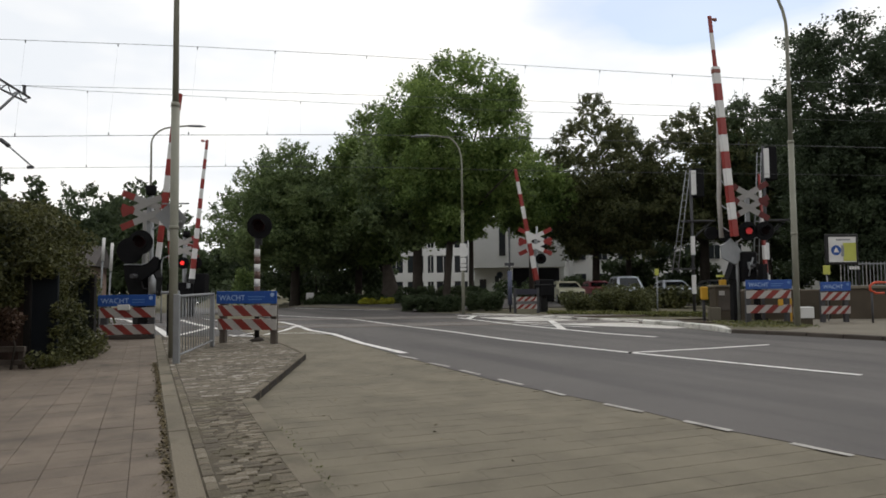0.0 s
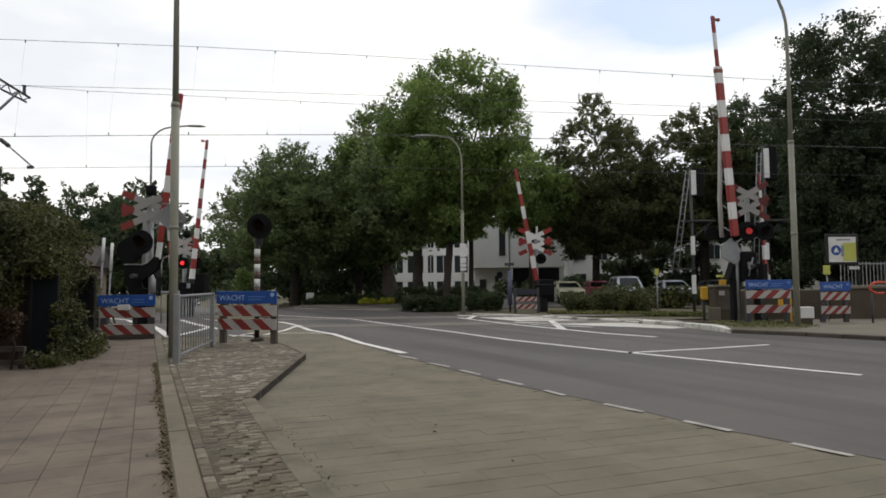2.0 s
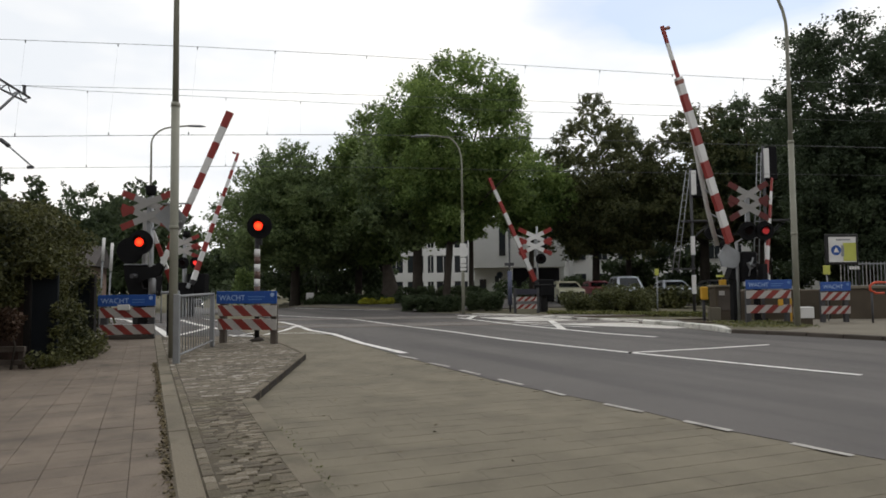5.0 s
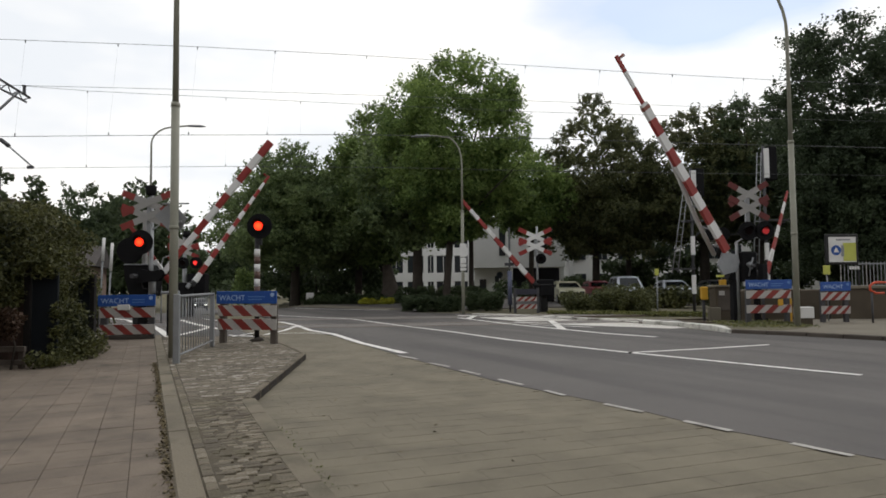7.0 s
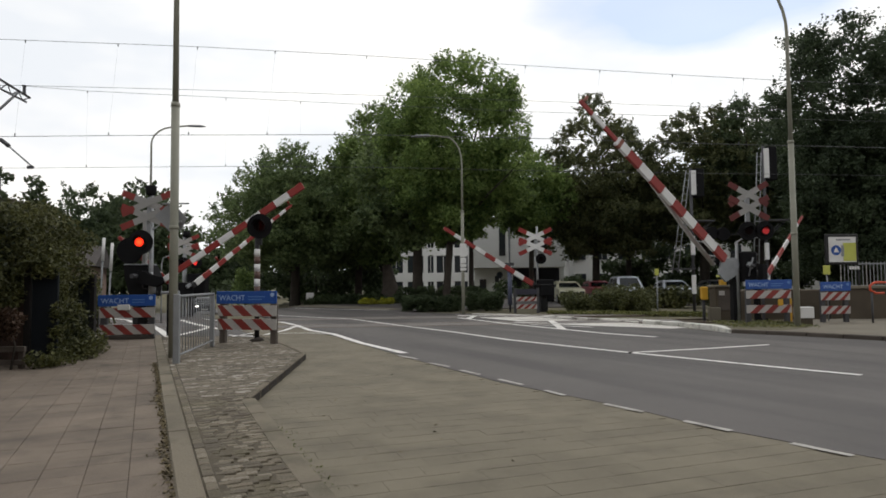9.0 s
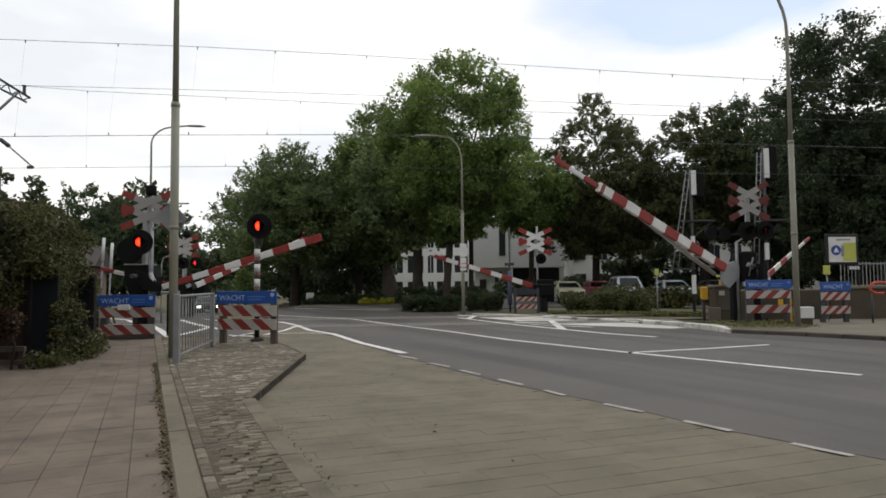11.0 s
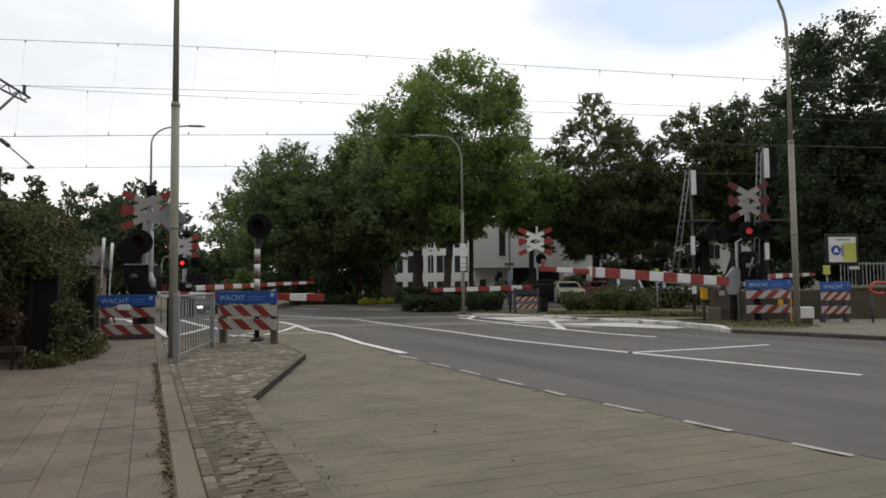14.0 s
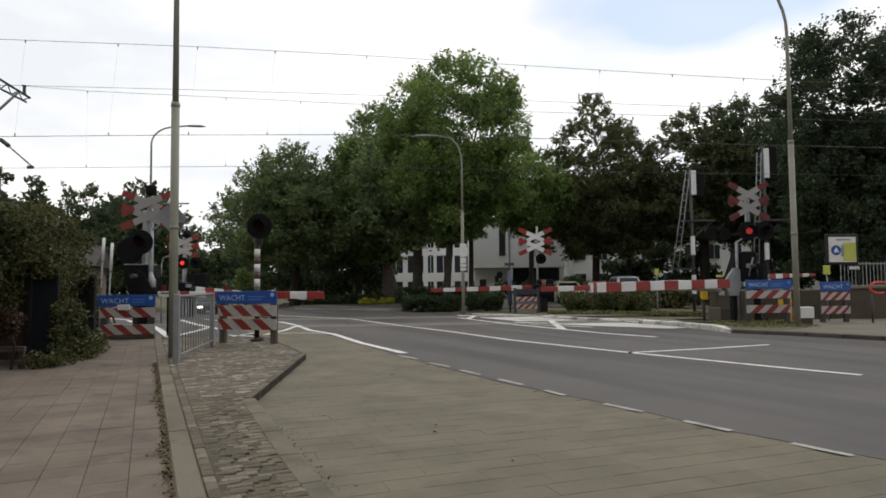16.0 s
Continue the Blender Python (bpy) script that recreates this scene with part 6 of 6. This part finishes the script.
# fallen leaves in the gutter beside the kerb, grass at the verge
rng = np.random.default_rng(41)
s_ = rng.uniform(-3, 7.4, 1800)
c_ = -np.abs(rng.normal(0, 0.032, 1800)) - 0.004
c_ *= 0.6 + 0.9 * (np.sin(s_ * 2.1) * 0.5 + 0.5) * (np.sin(s_ * 5.3 + 1) * 0.3 + 0.7)
pts = np.stack([-1.63 - 0.415 * s_ + 0.91 * c_, 3.99 + 0.91 * s_ + 0.415 * c_, 0.128 + rng.uniform(0, 0.015, 1800)], 1)
tagged(leaves("leaf_litter", pts, 0.028, DEAD_LEAF, None, 41, 1.2), "brown fallen leaves along the kerb", "leaf litter", kind="stuff")
s_ = rng.uniform(0, 2.9, 500)
pts = np.stack([-0.72 - 0.432 * s_ + rng.normal(0, 0.03, 500), 4.42 + 0.91 * s_ + rng.normal(0, 0.02, 500), 0.01 + rng.uniform(0, 0.03, 500)], 1)
tagged(leaves("weeds", pts[:150], 0.016, GRASS, None, 42, 0.2), "small weeds at the foot of the band", "weeds", kind="stuff")
u_, v_ = rng.uniform(0, 1, 2600), rng.uniform(0, 1, 2600)
pts = np.stack([7.75 + u_ * 2.2 + v_ * 0.3, 17.4 + v_ * 2.6 - u_ * 0.3 + 0.4 * u_ * v_, 0.115 + rng.uniform(0, 0.05, 2600)], 1)
tagged(leaves("grass", pts[:1300], 0.045, GRASS, None, 43, 0.0), "short rough grass on the verge", "grass", kind="stuff")
u_, v_ = rng.uniform(0, 1, 6000), rng.uniform(0, 1, 6000)
pts = np.stack([4.6 + u_ * 6.0, 27.6 - 4.2 * u_ * 0.55 + v_ * 1.5, rng.uniform(-0.06, 0.1, 6000)], 1)
tagged(leaves("grass", pts, 0.09, GRASS, None, 44, 0.0), "rough grass between the kerb and the shrubs", "grass", kind="stuff")
# scattered bits on the lane and the footpath
k = 70
s_, c_ = rng.uniform(0, 9, k), rng.uniform(1.1, 4.2, k)
pts = np.stack([-1.63 - 0.415 * s_ + 0.91 * c_, 3.99 + 0.91 * s_ + 0.415 * c_, np.full(k, 0.012)], 1)
tagged(leaves("lane_litter", pts, 0.03, DEAD_LEAF, None, 45, 2.0), "a few small dry leaves on the lane", "leaf litter", kind="stuff")
s_, c_ = rng.uniform(0, 9, 60), -rng.uniform(0.1, 2.2, 60)
pts = np.stack([-1.63 - 0.415 * s_ + 0.91 * c_, 3.99 + 0.91 * s_ + 0.415 * c_, np.full(60, 0.13)], 1)
tagged(leaves("petals", pts, 0.026, PAVE_FAR, None, 46, 2.5), "pale petals and specks on the footpath", "petals", kind="stuff")


# ---- paving pieces ----
def pave(holder, name, material, rest, cells, sx, sy, th, rz, near, tilt=0.5, edge=0.006, jit=0.003):
    """Lay one piece per cell (x, y, z, stretch along its length); the nearest ones are objects
    of their own, the others one mesh."""
    cells = sorted([c if len(c) == 4 else (*c, 1.0) for c in cells], key=lambda p: p[0] ** 2 + (p[1] - 5.5) ** 2)
    bm = box((-sx / 2, -sy / 2, -th), (sx / 2, sy / 2, 0), bevel=min(edge, sy * 0.17))
    me = bpy.data.meshes.new(name)
    bm.to_mesh(me)
    me.materials.append(material)
    bm.free()
    for x, y, z, k in cells[:near]:
        o = new(name, me)
        o.parent = holder
        o.matrix_basis = pose(x, y, z + random.uniform(-jit, jit), random.uniform(-tilt, tilt), random.uniform(-tilt, tilt), rz + random.uniform(-tilt, tilt)) @ Matrix.Diagonal((k, 1, 1, 1))
    base = np.array([v.co[:] for v in me.vertices])
    faces = [list(p.vertices) for p in me.polygons]
    far = np.array(cells[near:])
    if len(far):
        a = radians(rz)
        rot = np.array([[math.cos(a), -math.sin(a), 0], [math.sin(a), math.cos(a), 0], [0, 0, 1]])
        rg = np.random.default_rng(7)
        off = far[:, :3].copy()
        off[:, 2] += rg.uniform(-jit, jit, len(off))
        b0 = base[None] * np.stack([far[:, 3], np.ones(len(far)), np.ones(len(far))], 1)[:, None]
        v = (b0 @ rot.T + off[:, None]).reshape(-1, 3)
        f = [[i + k * len(base) for i in q] for k in range(len(far)) for q in faces]
        m2 = bpy.data.meshes.new(name + "_rest")
        m2.from_pydata(v.tolist(), [], f)
        m2.materials.append(rest)
        o = new(name + "_rest", m2)
        o.parent = holder
        tagged(o, kind="stuff")


def inside(p, poly):
    x, y = p
    r = False
    for (x0, y0), (x1, y1) in zip(poly, poly[1:] + poly[:1]):
        if (y0 > y) != (y1 > y) and x < (x1 - x0) * (y - y0) / (y1 - y0) + x0:
            r = not r
    return r


RZ = math.degrees(math.atan2(0.415, 0.91))
cells = []
for j in range(12):
    shift = 0.06 if j == 0 else random.uniform(-0.02, 0.02)
    for i in range(-60, 59):
        x, y = along(0.408 + i * 0.2575 + shift, -0.131 - j * 0.2725)
        cells.append((x, y, 0.12))
pave(footpath, "slab", SLAB, SLAB_REST, cells, 0.2700, 0.2555, 0.06, RZ, 300, 0.3, 0.003, 0.002)

cells = []
isl_in = [along(3.2, 0.19), along(3.2, 0.82), (-2.31, 7.55), (-2.66, 12.15), (-3.43, 13.85), (-4.4, 15.7), (-5.5, 16.3), along(13.4, 0.19)]
strip_in = [along(-15, 0.18), along(-15, 0.805), along(3.3, 0.805), along(3.3, 0.18)]
for i in range(-200, 192):
    s0 = i * 0.074
    c_end = 0.27
    while inside(along(s0, c_end), strip_in) or inside(along(s0, c_end), isl_in):
        c_end += 0.02
    c = 0.268 if inside(along(s0, 0.30), strip_in) or inside(along(s0, 0.30), isl_in) else 99
    while c < c_end - 0.05:
        ln = min(random.choice((0.11, 0.14, 0.17, 0.21)) * random.uniform(0.92, 1.08), c_end - c)
        if c_end - c - ln < 0.06:
            ln = c_end - c
        m = c + ln / 2 + random.uniform(-0.006, 0.006)
        x, y = along(s0 + 0.011 * math.sin(m * 9 + i * 0.7) + random.uniform(-0.009, 0.009), m)
        zz = 0.112
        if s0 < 3.3:
            zz = 0.114 - (0.104 - np.interp(s0, [p[0] for p in EDGE], [p[1] for p in EDGE])) * (m - 0.17) / 0.63
        cells.append((x, y, zz - 0.002 + random.uniform(-0.003, 0.0025), (ln * random.uniform(0.94, 1.0) - 0.004) / 0.155))
        c += ln
pave(island, "cobble", COBBLE, COBBLE_REST, cells, 0.155, 0.0695, 0.06, RZ, 290, 1.4, 0.005, 0.0015)
cells = []
for i in range(-90, 76):
    x, y = along(i * 0.165, 0.222)
    cells.append((x, y, 0.112))
pave(island, "edge_cobble", COBBLE, COBBLE_REST, cells, 0.155, 0.08, 0.06, RZ + 90, 70, 2.0)

cells = []
lane_in = [along(-15, 0.86), along(3.45, 0.86), (-2.36, 7.45), (-2.69, 12.2), (-3.5, 14.1)] + lane_pts[6:]
for i in range(-62, 90):
    for j in range(-2, 62):
        c = 1.22 + j * 0.245 + (0.1225 if i % 2 else 0.0) + random.uniform(-0.002, 0.002)
        x, y = along(0.112 + i * 0.245 - 0.083 * c + random.uniform(-0.0015, 0.0015), c)
        if inside((x, y), lane_in) and inside((x + 0.07, y + 0.07), lane_in):
            cells.append((x, y, 0.002))
pave(lane, "paving_slab", LANE, LANE_REST, cells, 0.2462, 0.2385, 0.06, RZ - 4.7, 300, 0.15, 0.0010, 0.0007)
part("edge_course", stripe([(x - 0.1, y - 0.06) for x, y in ROAD_EDGE[1:9]], 0.34, -0.005), LANE_REST, lane)


# ---- what moves: the booms come down, the red lamps flash ----
def motions():
    for boom, z, rows in ARMS:
        walk(boom, [(t, pose(0, 0, z, 0, -a, 0)) for t, a in rows])
    way = [(0.0, 160), (3.0, 124), (6.3, 86), (7.0, 77), (8.0, 64), (9.0, 55), (10.0, 48.5), (11.3, 43), (12.2, 40.5), (13.0, 39.5), (16.0, 39.5)]
    walk(oncoming, [(t, pose(-13.9 - 0.39 * (y - 39) - 0.77, y + 1.96, -0.03 - drop(-13.9 - 0.39 * (y - 39), y + 1.0), 0, 0, 111.3)) for t, y in way])
    starts = [0.27, 0.93, 1.60, 2.17, 2.87, 3.47, 4.15, 4.82, 5.48, 6.13, 6.77, 7.45, 8.12, 8.75, 9.40, 10.05, 10.70, 11.35, 12.12, 12.66, 13.35, 14.12, 14.64, 15.33, 16.05]
    for lamp, (x, y, z), phase in FLASHERS:
        def turned(a):
            return pose(x, y, z, 0, 0, a)
        if phase == 2:
            walk(lamp, [(0.0, turned(180)), (16.0, turned(180))])
            continue
        dark, lit = (0, 180) if phase == 1 else (180, 0)
        a, b = dark + (lit - dark) / 3, dark + (lit - dark) * 2 / 3
        rows = [(0.0, turned(dark))]
        for t in starts[:-1]:
            if phase == 3 and t == 8.75:
                t = 8.67
            rows += [(t - 0.1, turned(dark)), (t - 0.067, turned(a)), (t - 0.034, turned(b)), (t, turned(lit)),
                     (t + 0.26, turned(lit)), (t + 0.293, turned(b)), (t + 0.327, turned(a)), (t + 0.36, turned(dark))]
        rows += [(16.0, turned(dark))]
        walk(lamp, rows)


motions()
